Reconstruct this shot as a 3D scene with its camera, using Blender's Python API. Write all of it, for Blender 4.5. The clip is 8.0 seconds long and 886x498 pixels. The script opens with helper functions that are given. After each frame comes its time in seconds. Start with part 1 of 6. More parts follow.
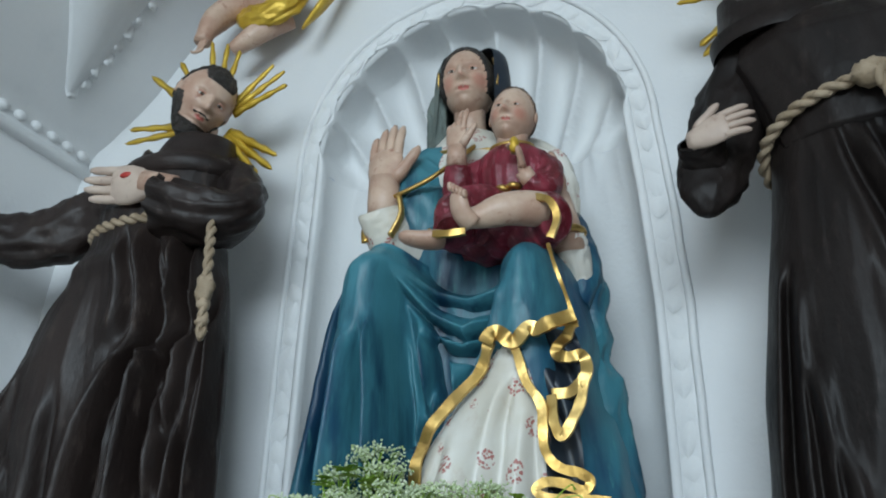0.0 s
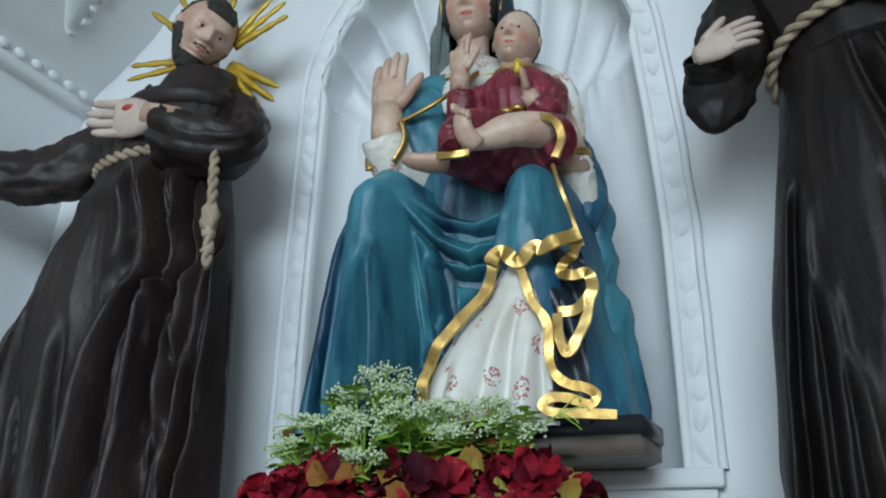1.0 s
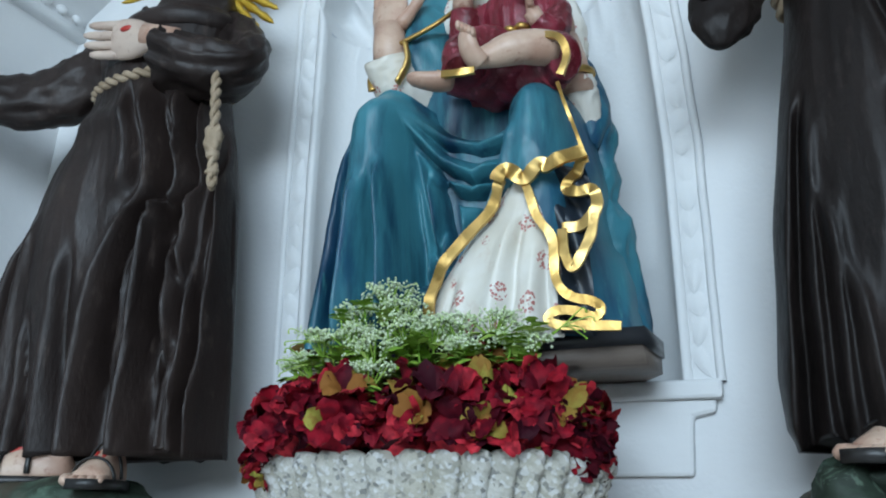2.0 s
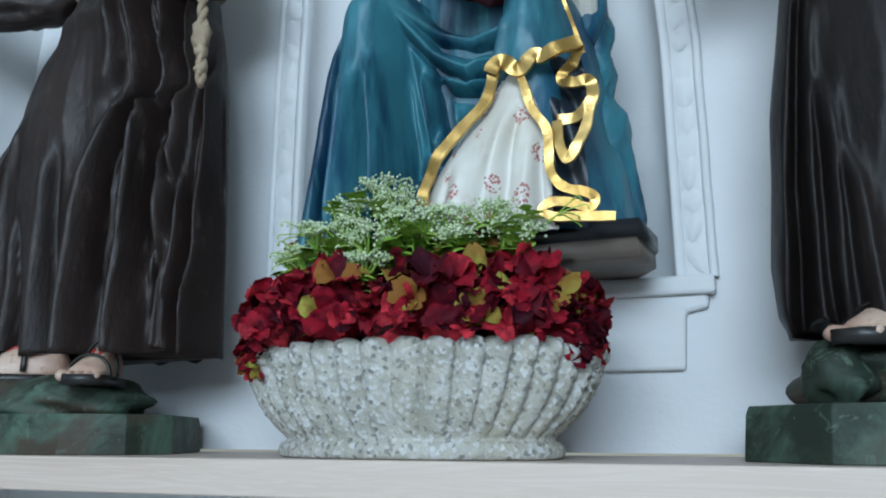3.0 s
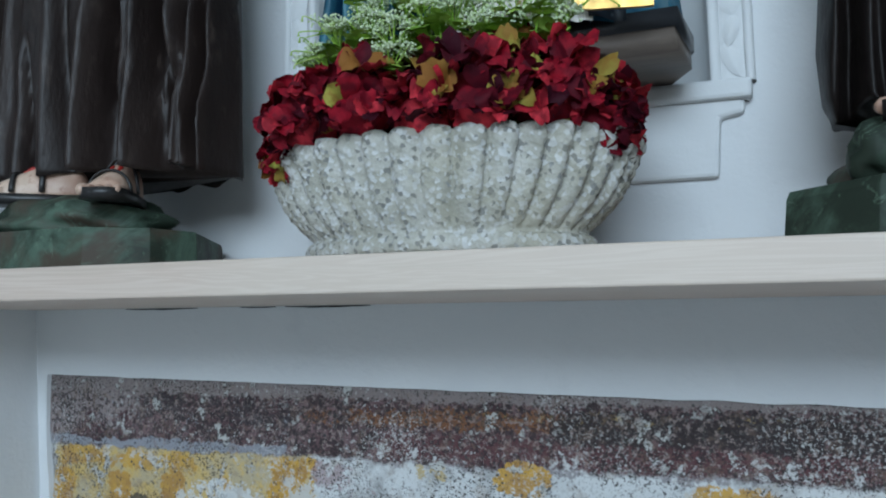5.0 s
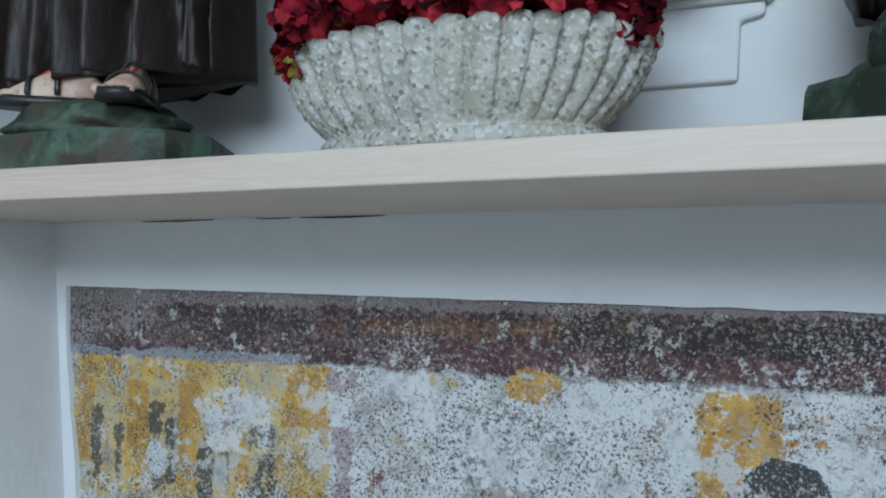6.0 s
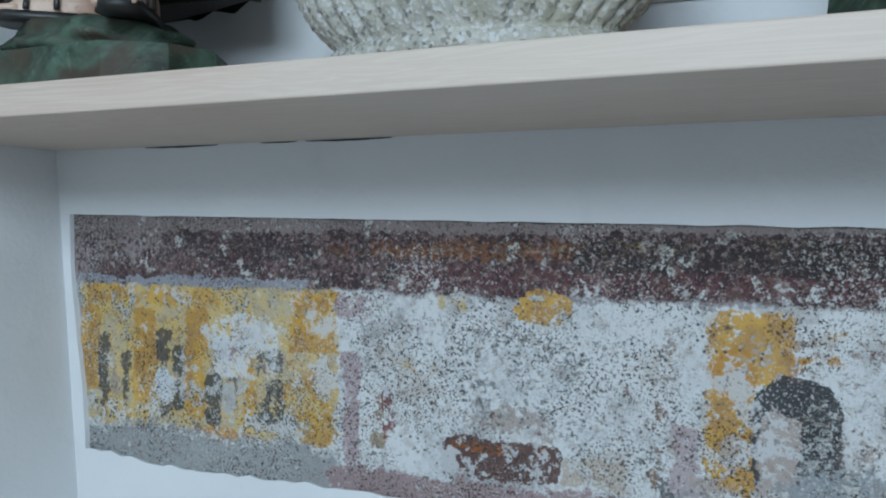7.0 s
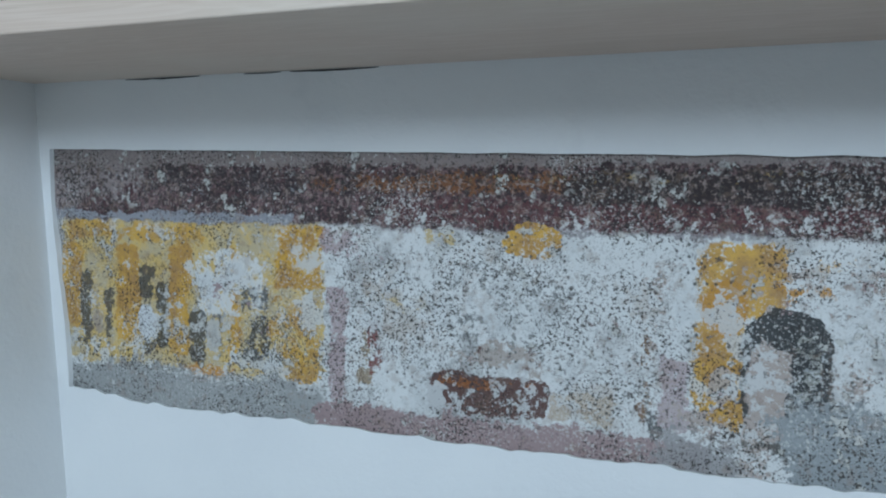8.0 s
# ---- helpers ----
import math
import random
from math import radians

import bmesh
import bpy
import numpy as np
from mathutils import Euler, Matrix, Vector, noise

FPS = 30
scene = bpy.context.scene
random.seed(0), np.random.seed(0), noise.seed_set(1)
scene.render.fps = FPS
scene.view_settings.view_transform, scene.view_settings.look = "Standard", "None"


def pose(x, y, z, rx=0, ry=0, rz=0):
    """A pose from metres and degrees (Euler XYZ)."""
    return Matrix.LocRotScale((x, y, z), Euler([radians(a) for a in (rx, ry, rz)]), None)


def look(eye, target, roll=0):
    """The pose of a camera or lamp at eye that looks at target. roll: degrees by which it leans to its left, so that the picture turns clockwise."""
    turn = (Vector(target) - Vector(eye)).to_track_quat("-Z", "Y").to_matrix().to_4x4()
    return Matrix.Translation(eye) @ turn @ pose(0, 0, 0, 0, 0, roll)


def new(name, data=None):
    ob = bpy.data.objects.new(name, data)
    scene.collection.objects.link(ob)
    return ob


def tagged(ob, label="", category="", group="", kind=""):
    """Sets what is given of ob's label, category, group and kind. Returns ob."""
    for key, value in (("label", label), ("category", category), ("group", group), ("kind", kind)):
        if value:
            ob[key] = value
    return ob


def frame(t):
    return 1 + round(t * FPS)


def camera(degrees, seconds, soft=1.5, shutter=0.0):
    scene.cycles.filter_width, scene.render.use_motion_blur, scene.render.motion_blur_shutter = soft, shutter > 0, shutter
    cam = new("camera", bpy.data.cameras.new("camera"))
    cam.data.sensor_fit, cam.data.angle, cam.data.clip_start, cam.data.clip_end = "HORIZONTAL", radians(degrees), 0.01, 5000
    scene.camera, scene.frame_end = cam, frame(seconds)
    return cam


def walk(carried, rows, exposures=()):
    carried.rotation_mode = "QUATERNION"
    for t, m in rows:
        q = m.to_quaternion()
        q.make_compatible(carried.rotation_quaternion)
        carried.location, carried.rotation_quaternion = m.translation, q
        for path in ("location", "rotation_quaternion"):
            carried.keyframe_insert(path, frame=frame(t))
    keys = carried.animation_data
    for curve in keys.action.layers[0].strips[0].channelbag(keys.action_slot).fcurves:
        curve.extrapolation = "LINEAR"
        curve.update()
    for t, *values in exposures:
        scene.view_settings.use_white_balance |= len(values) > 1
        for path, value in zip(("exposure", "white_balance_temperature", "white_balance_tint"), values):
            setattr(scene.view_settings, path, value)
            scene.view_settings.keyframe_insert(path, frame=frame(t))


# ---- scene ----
cam = camera(54.0, 8.0, soft=2.0)
PATH = [
    (0, (0.369, 0.018, 1.583), (-0.322, 1.714, 2.387), 1.6),
    (0.5, (0.364, 0.032, 1.563), (-0.336, 1.74, 2.331), 1.2),
    (1, (0.365, 0.042, 1.537), (-0.354, 1.767, 2.248), 1.0),
    (1.2, (0.353, 0.038, 1.524), (-0.358, 1.776, 2.212), 1.1),
    (2.5, (0.342, 0.028, 1.489), (-0.37, 1.83, 1.985), 0.1),
    (3, (0.335, 0.048, 1.453), (-0.375, 1.87, 1.877), 0.2),
    (3.5, (0.321, 0.061, 1.424), (-0.394, 1.893, 1.789), -0.2),
    (4, (0.31, 0.075, 1.388), (-0.419, 1.914, 1.688), 0.0),
    (4.2, (0.309, 0.08, 1.378), (-0.429, 1.918, 1.656), -0.3),
    (4.5, (0.304, 0.079, 1.359), (-0.44, 1.919, 1.605), -0.1),
    (4.7, (0.296, 0.088, 1.344), (-0.445, 1.932, 1.57), -0.2),
    (5.8, (0.284, 0.085, 1.288), (-0.477, 1.933, 1.363), -0.1),
    (6, (0.292, 0.092, 1.262), (-0.486, 1.934, 1.328), 0.3),
    (6.5, (0.278, 0.097, 1.24), (-0.497, 1.941, 1.251), 0.3),
    (7, (0.27, 0.103, 1.208), (-0.507, 1.946, 1.166), 0.2),
    (7.5, (0.267, 0.122, 1.173), (-0.512, 1.961, 1.071), 0.1),
    (8, (0.266, 0.13, 1.16), (-0.49, 1.976, 1.027), 0.5),
]
EXPOSURES = [(0, -0.26, 6700, 10), (1.2, -0.15, 6450, 10), (2.5, 0.08, 6200, 10), (3, -0.06, 6150, 10), (4.2, -0.24, 6200, 10), (5.5, -0.22, 6250, 10), (6.5, -0.20, 6300, 10), (8, -0.28, 6250, 10)]
walk(cam, [(t, look(eye, target, roll)) for t, eye, target, roll in PATH], EXPOSURES)

# ---- light ----
world = bpy.data.worlds.new("world")
scene.world = world
world.use_nodes = True
wn = world.node_tree.nodes
sky = wn.new("ShaderNodeTexSky")
sky.sky_type, sky.sun_disc = "NISHITA", False
sky.sun_elevation, sky.sun_rotation = radians(40), radians(200)
world.node_tree.links.new(sky.outputs[0], wn["Background"].inputs[0])
wn["Background"].inputs[1].default_value = 0.12


def window_or_fill_light(name, m, w, h, power, colour):
    lamp = bpy.data.lights.new(name, "AREA")
    lamp.shape, lamp.size, lamp.size_y, lamp.energy, lamp.color = "RECTANGLE", w, h, power, colour
    ob = new(name, lamp)
    ob.matrix_world = m
    return ob


# daylight through the opening behind the camera
window_or_fill_light("window_or_fill_light", look((0.9, -3.9, 3.1), (-0.1, 1.4, 1.7)), 3.0, 1.6, 250, (0.70, 0.87, 1.0))
# added fill from the east; that wall has no window
window_or_fill_light("window_or_fill_light", look((3.1, -1.9, 2.3), (0.0, 0.8, 1.5)), 1.2, 1.4, 14, (0.72, 0.88, 1.0))


# ---- materials ----
class Nodes:
    """Short-hand for node trees."""

    def __init__(self, name):
        self.mat = bpy.data.materials.new(name)
        self.mat.use_nodes = True
        self.t = self.mat.node_tree
        self.bsdf = self.t.nodes["Principled BSDF"]
        self.vec = self.t.nodes.new("ShaderNodeTexCoord").outputs["Object"]

    def put(self, socket, value):
        if isinstance(value, bpy.types.NodeSocket):
            self.t.links.new(value, socket)
        elif isinstance(value, (tuple, list)) and len(value) == 3 and socket.type == "RGBA":
            socket.default_value = (*value, 1)
        else:
            socket.default_value = value

    def noise(self, scale, detail=4, rough=0.55, vec=None, stretch=None, distort=0.0):
        n = self.t.nodes.new("ShaderNodeTexNoise")
        n.inputs["Scale"].default_value, n.inputs["Detail"].default_value = scale, detail
        n.inputs["Roughness"].default_value, n.inputs["Distortion"].default_value = rough, distort
        v = vec or self.vec
        if stretch:
            m = self.t.nodes.new("ShaderNodeMapping")
            m.inputs["Scale"].default_value = stretch
            self.put(m.inputs[0], v)
            v = m.outputs[0]
        self.put(n.inputs["Vector"], v)
        return n.outputs["Fac"]

    def cells(self, scale, vec=None, out="Distance", feature="F1"):
        n = self.t.nodes.new("ShaderNodeTexVoronoi")
        n.feature = feature
        n.inputs["Scale"].default_value = scale
        self.put(n.inputs["Vector"], vec or self.vec)
        return n.outputs[out]

    def math(self, op, a, b=0.0, clamp=False):
        n = self.t.nodes.new("ShaderNodeMath")
        n.operation, n.use_clamp = op, clamp
        self.put(n.inputs[0], a), self.put(n.inputs[1], b)
        return n.outputs[0]

    def step(self, v, lo, hi):
        n = self.t.nodes.new("ShaderNodeMapRange")
        n.interpolation_type = "SMOOTHSTEP"
        self.put(n.inputs[0], v)
        if lo < hi:
            n.inputs[1].default_value, n.inputs[2].default_value = lo, hi
        else:
            n.inputs[1].default_value, n.inputs[2].default_value = hi, lo
            n.inputs[3].default_value, n.inputs[4].default_value = 1, 0
        return n.outputs[0]

    def mix(self, f, a, b):
        n = self.t.nodes.new("ShaderNodeMix")
        n.data_type = "RGBA"
        self.put(n.inputs[0], f), self.put(n.inputs[6], a), self.put(n.inputs[7], b)
        return n.outputs[2]

    def xyz(self, vec=None):
        n = self.t.nodes.new("ShaderNodeSeparateXYZ")
        self.put(n.inputs[0], vec or self.vec)
        return n.outputs

    def bump(self, height, strength, distance=0.002):
        n = self.t.nodes.new("ShaderNodeBump")
        n.inputs["Strength"].default_value, n.inputs["Distance"].default_value = strength, distance
        self.put(n.inputs["Height"], height)
        self.put(self.bsdf.inputs["Normal"], n.outputs[0])

    def done(self, colour, rough=0.5, metal=0.0, spec=0.5, coat=0.0):
        self.put(self.bsdf.inputs["Base Color"], colour)
        self.put(self.bsdf.inputs["Roughness"], rough)
        self.put(self.bsdf.inputs["Metallic"], metal)
        self.bsdf.inputs["Specular IOR Level"].default_value = spec
        self.bsdf.inputs["Coat Weight"].default_value = coat
        self.bsdf.inputs["Coat Roughness"].default_value = 0.25
        return self.mat


def painted(name, a, b, rough=0.45, scale=9.0, stretch=None, grain=0.15, spec=0.5, metal=0.0, c=None):
    """Paint on carved wood: two tones, fine brush grain, light relief."""
    n = Nodes(name)
    col = n.mix(n.step(n.noise(scale, 5, stretch=stretch), 0.35, 0.68), a, b)
    if c:
        col = n.mix(n.step(n.noise(scale * 4.3, 5, 0.65, stretch=stretch), 0.56, 0.72), col, c)
    fine = n.noise(scale * 14, 4, 0.6, stretch=stretch)
    n.bump(n.math("ADD", fine, n.math("MULTIPLY", n.noise(scale * 3, 3), 2.0)), grain, 0.003)
    return n.done(col, n.math("ADD", n.math("MULTIPLY", fine, 0.25), rough - 0.12), metal, spec)


def plaster_mat(name, a=(0.66, 0.67, 0.68), b=(0.72, 0.725, 0.725)):
    n = Nodes(name)
    big, mid, fine = n.noise(1.7, 5), n.noise(11, 5, 0.6), n.noise(90, 4, 0.6)
    col = n.mix(n.step(big, 0.3, 0.7), a, b)
    col = n.mix(n.math("MULTIPLY", n.step(mid, 0.58, 0.75), 0.35), col, (0.60, 0.61, 0.62))
    n.bump(n.math("ADD", n.math("MULTIPLY", mid, 3.0), fine), 0.22, 0.004)
    return n.done(col, 0.78, spec=0.3)


PLASTER = plaster_mat("white_plaster")
STUCCO = plaster_mat("white_stucco", (0.68, 0.69, 0.695), (0.73, 0.735, 0.735))
ROOM = plaster_mat("room_plaster", (0.48, 0.48, 0.47), (0.56, 0.555, 0.54))
ROBE = painted("brown_habit_paint", (0.0140, 0.0090, 0.0078), (0.027, 0.0180, 0.0155), 0.44, 6, (1.6, 1.6, 0.6), 0.35, spec=0.26, c=(0.046, 0.033, 0.028))
DARKROBE = painted("black_brown_habit_paint", (0.0095, 0.0070, 0.0064), (0.0165, 0.0118, 0.0105), 0.48, 6, (1.6, 1.6, 0.6), 0.35, spec=0.20, c=(0.026, 0.019, 0.017))
SKIN = painted("flesh_paint", (0.42, 0.25, 0.18), (0.58, 0.42, 0.32), 0.42, 13, None, 0.2, c=(0.34, 0.17, 0.12))
PALE = painted("pale_flesh_paint", (0.43, 0.32, 0.26), (0.54, 0.425, 0.35), 0.5, 12, None, 0.14, c=(0.36, 0.25, 0.20))
BLUSH = painted("rosy_flesh_paint", (0.56, 0.25, 0.19), (0.60, 0.33, 0.26), 0.42, 7, None, 0.06)
BLUSHES = [painted("rosy_flesh_paint", tuple(0.45 + 0.06 * k if i == 0 else (0.29, 0.21)[i - 1] * (1 - 0.42 * k) for i in range(3)), tuple(0.54 if i == 0 else (0.385, 0.285)[i - 1] * (1 - 0.40 * k) for i in range(3)), 0.42, 7, None, 0.06) for k in (0.2, 0.42, 0.65)]
LIP = painted("lip_paint", (0.40, 0.10, 0.08), (0.45, 0.14, 0.11), 0.4, 20, None, 0.05)
BLOOD = painted("red_wound_paint", (0.35, 0.02, 0.015), (0.42, 0.04, 0.03), 0.35, 30, None, 0.05)
HAIR = painted("dark_hair_paint", (0.012, 0.009, 0.007), (0.03, 0.022, 0.017), 0.5, 60, (1, 1, 0.35), 0.8)
BROWNHAIR = painted("brown_hair_paint", (0.07, 0.035, 0.02), (0.12, 0.06, 0.035), 0.5, 60, None, 0.8)
EYE = painted("eye_white_paint", (0.55, 0.50, 0.44), (0.6, 0.55, 0.5), 0.25, 20, None, 0.02)
IRIS = painted("eye_dark_paint", (0.02, 0.012, 0.008), (0.03, 0.018, 0.01), 0.2, 20, None, 0.02)
ROPE = painted("rope_paint", (0.26, 0.19, 0.12), (0.38, 0.29, 0.20), 0.6, 25, None, 0.5, c=(0.16, 0.11, 0.07))


def mantle_paint():
    """Glazed blues brushed down the carved cloth."""
    n = Nodes("blue_mantle_paint")
    streak = n.noise(5, 5, 0.6, stretch=(2.6, 2.6, 0.55))
    col = n.mix(n.step(streak, 0.34, 0.60), (0.006, 0.036, 0.076), (0.046, 0.190, 0.238))
    col = n.mix(n.math("MULTIPLY", n.step(n.noise(3.1, 3, stretch=(1.3, 1.3, 0.8)), 0.48, 0.68), 0.7), col, (0.008, 0.050, 0.128))
    col = n.mix(n.math("MULTIPLY", n.step(n.noise(24, 5, 0.65, stretch=(3, 3, 0.4)), 0.58, 0.74), 0.55), col, (0.075, 0.27, 0.28))
    fine = n.noise(70, 4, 0.6, stretch=(2, 2, 0.5))
    n.bump(n.math("ADD", fine, n.math("MULTIPLY", n.noise(15, 3), 2.0)), 0.2, 0.003)
    return n.done(col, n.math("ADD", n.math("MULTIPLY", fine, 0.25), 0.30), 0.0, 0.4)


BLUE = mantle_paint()
NAVY = painted("dark_lining_paint", (0.012, 0.018, 0.028), (0.02, 0.03, 0.042), 0.4, 9, None, 0.15)
RED = painted("red_dress_paint", (0.10, 0.007, 0.012), (0.24, 0.026, 0.045), 0.38, 14, (2, 2, 0.7), 0.3, c=(0.40, 0.12, 0.15))
GREY = painted("grey_green_veil_paint", (0.09, 0.115, 0.105), (0.15, 0.18, 0.165), 0.45, 9, None, 0.12)
BLACKBASE = painted("black_base_paint", (0.012, 0.013, 0.016), (0.02, 0.021, 0.024), 0.35, 9, None, 0.15)
BROWNBASE = painted("brown_base_paint", (0.11, 0.085, 0.07), (0.17, 0.135, 0.11), 0.5, 9, (1, 4, 4), 0.2)
# black of the sandals, also the painted-in shade of the friars' sleeve openings
SANDAL_AND_HOLLOW = painted("black_sandal_and_hollow_paint", (0.01, 0.009, 0.009), (0.018, 0.016, 0.015), 0.4, 20, None, 0.1)


def gold_mat():
    n = Nodes("gilding")
    wear = n.step(n.noise(38, 5, 0.65), 0.60, 0.74)
    col = n.mix(n.step(n.noise(14, 4), 0.35, 0.7), (0.50, 0.31, 0.09), (0.74, 0.50, 0.18))
    col = n.mix(n.math("MULTIPLY", wear, 0.5), col, (0.40, 0.20, 0.06))
    n.bump(n.math("ADD", n.noise(110, 4), n.math("MULTIPLY", n.noise(32, 4), 2.0)), 0.2, 0.003)
    return n.done(col, n.math("ADD", n.math("MULTIPLY", n.noise(45, 3), 0.25), 0.26), 0.95)


GOLD = gold_mat()
GOLDPAINT = painted("gold_halo_paint", (0.52, 0.32, 0.03), (0.68, 0.45, 0.06), 0.36, 20, None, 0.3, metal=0.35)


def gown_mat():
    """Cream paint with clusters of small red blossoms."""
    n = Nodes("flowered_cream_paint")
    col = n.mix(n.step(n.noise(9, 4), 0.35, 0.7), (0.60, 0.56, 0.48), (0.70, 0.68, 0.63))
    cluster = n.step(n.cells(25), 0.40, 0.33)
    dots = n.step(n.cells(190), 0.50, 0.40)
    col = n.mix(n.math("MULTIPLY", n.math("MULTIPLY", cluster, dots), 0.85), col, (0.36, 0.06, 0.05))
    col = n.mix(n.math("MULTIPLY", n.step(n.noise(13, 4, 0.6), 0.58, 0.7), 0.35), col, (0.42, 0.27, 0.19))
    n.bump(n.noise(30, 4), 0.15, 0.003)
    return n.done(col, 0.4)


GOWN = gown_mat()


def green_stone():
    n = Nodes("green_marbled_paint")
    a = n.noise(7, 6, 0.65, distort=1.2)
    col = n.mix(n.step(a, 0.38, 0.62), (0.022, 0.032, 0.022), (0.075, 0.118, 0.085))
    col = n.mix(n.step(n.noise(4.5, 5, 0.6, distort=0.8), 0.46, 0.60), col, (0.062, 0.048, 0.034))
    col = n.mix(n.math("MULTIPLY", n.step(n.noise(26, 5, 0.7, distort=1.5), 0.57, 0.66), 0.6), col, (0.11, 0.16, 0.115))
    n.bump(n.noise(40, 5), 0.3, 0.003)
    return n.done(col, 0.6, spec=0.25)


GREEN = green_stone()


def light_wood():
    n = Nodes("pale_planed_wood")
    ring = n.noise(3.2, 3, 0.5, stretch=(0.5, 6, 9), distort=1.4)
    fine = n.noise(60, 4, 0.6, stretch=(0.03, 1, 1))
    wave = n.math("FRACT", n.math("MULTIPLY", ring, 9.0))
    col = n.mix(n.step(n.math("ABSOLUTE", n.math("SUBTRACT", wave, 0.5)), 0.12, 0.5), (0.56, 0.44, 0.365), (0.605, 0.49, 0.415))
    col = n.mix(n.math("MULTIPLY", n.step(fine, 0.5, 0.75), 0.35), col, (0.46, 0.37, 0.29))
    col = n.mix(n.math("MULTIPLY", n.step(n.noise(1.1, 3), 0.45, 0.6), 0.35), col, (0.62, 0.55, 0.47))
    n.bump(fine, 0.1, 0.001)
    return n.done(col, 0.5)


WOOD = light_wood()


def stone_bowl():
    n = Nodes("coarse_cast_stone")
    col = n.mix(n.step(n.noise(26, 5, 0.65), 0.35, 0.68), (0.33, 0.315, 0.262), (0.47, 0.452, 0.405))
    grit = n.cells(190, out="Color")
    g = n.xyz(grit)
    col = n.mix(n.math("MULTIPLY", n.step(g[0], 0.72, 0.80), 0.75), col, (0.55, 0.55, 0.54))
    col = n.mix(n.math("MULTIPLY", n.step(g[1], 0.86, 0.90), 0.7), col, (0.12, 0.12, 0.115))
    col = n.mix(n.math("MULTIPLY", n.step(n.noise(9, 4), 0.5, 0.7), 0.3), col, (0.40, 0.36, 0.25))
    n.bump(n.math("ADD", n.noise(120, 5, 0.7), n.math("MULTIPLY", n.cells(190), 1.2)), 0.4, 0.003)
    return n.done(col, n.math("SUBTRACT", 0.72, n.math("MULTIPLY", n.step(g[2], 0.8, 0.9), 0.4)))


STONE = stone_bowl()


def petal_mat(name, a, b, c):
    """Cloth petals; each one takes its own tone."""
    n = Nodes(name)
    r = n.math("FRACT", n.math("ADD", n.t.nodes.new("ShaderNodeNewGeometry").outputs["Random Per Island"], n.t.nodes.new("ShaderNodeObjectInfo").outputs["Random"]))
    col = n.mix(n.step(r, 0.0, 0.85), a, b)
    col = n.mix(n.math("MULTIPLY", n.step(r, 0.70, 0.86), 0.85), col, c)
    col = n.mix(n.math("MULTIPLY", n.step(n.noise(60, 4), 0.40, 0.62), 0.6), col, a)
    n.bump(n.noise(160, 3), 0.2, 0.001)
    n.bsdf.inputs["Subsurface Weight"].default_value = 0.0
    return n.done(col, 0.7, spec=0.15)


PETAL = petal_mat("crimson_cloth_petal", (0.028, 0.001, 0.006), (0.30, 0.006, 0.018), (0.56, 0.035, 0.05))
LIME = petal_mat("green_red_cloth_petal", (0.22, 0.09, 0.02), (0.26, 0.25, 0.045), (0.34, 0.31, 0.06))
WHITEBUD = petal_mat("white_bud", (0.52, 0.62, 0.36), (0.78, 0.82, 0.66), (0.42, 0.56, 0.18))
LEAF = petal_mat("fresh_green_leaf", (0.16, 0.30, 0.035), (0.36, 0.52, 0.08), (0.50, 0.62, 0.18))


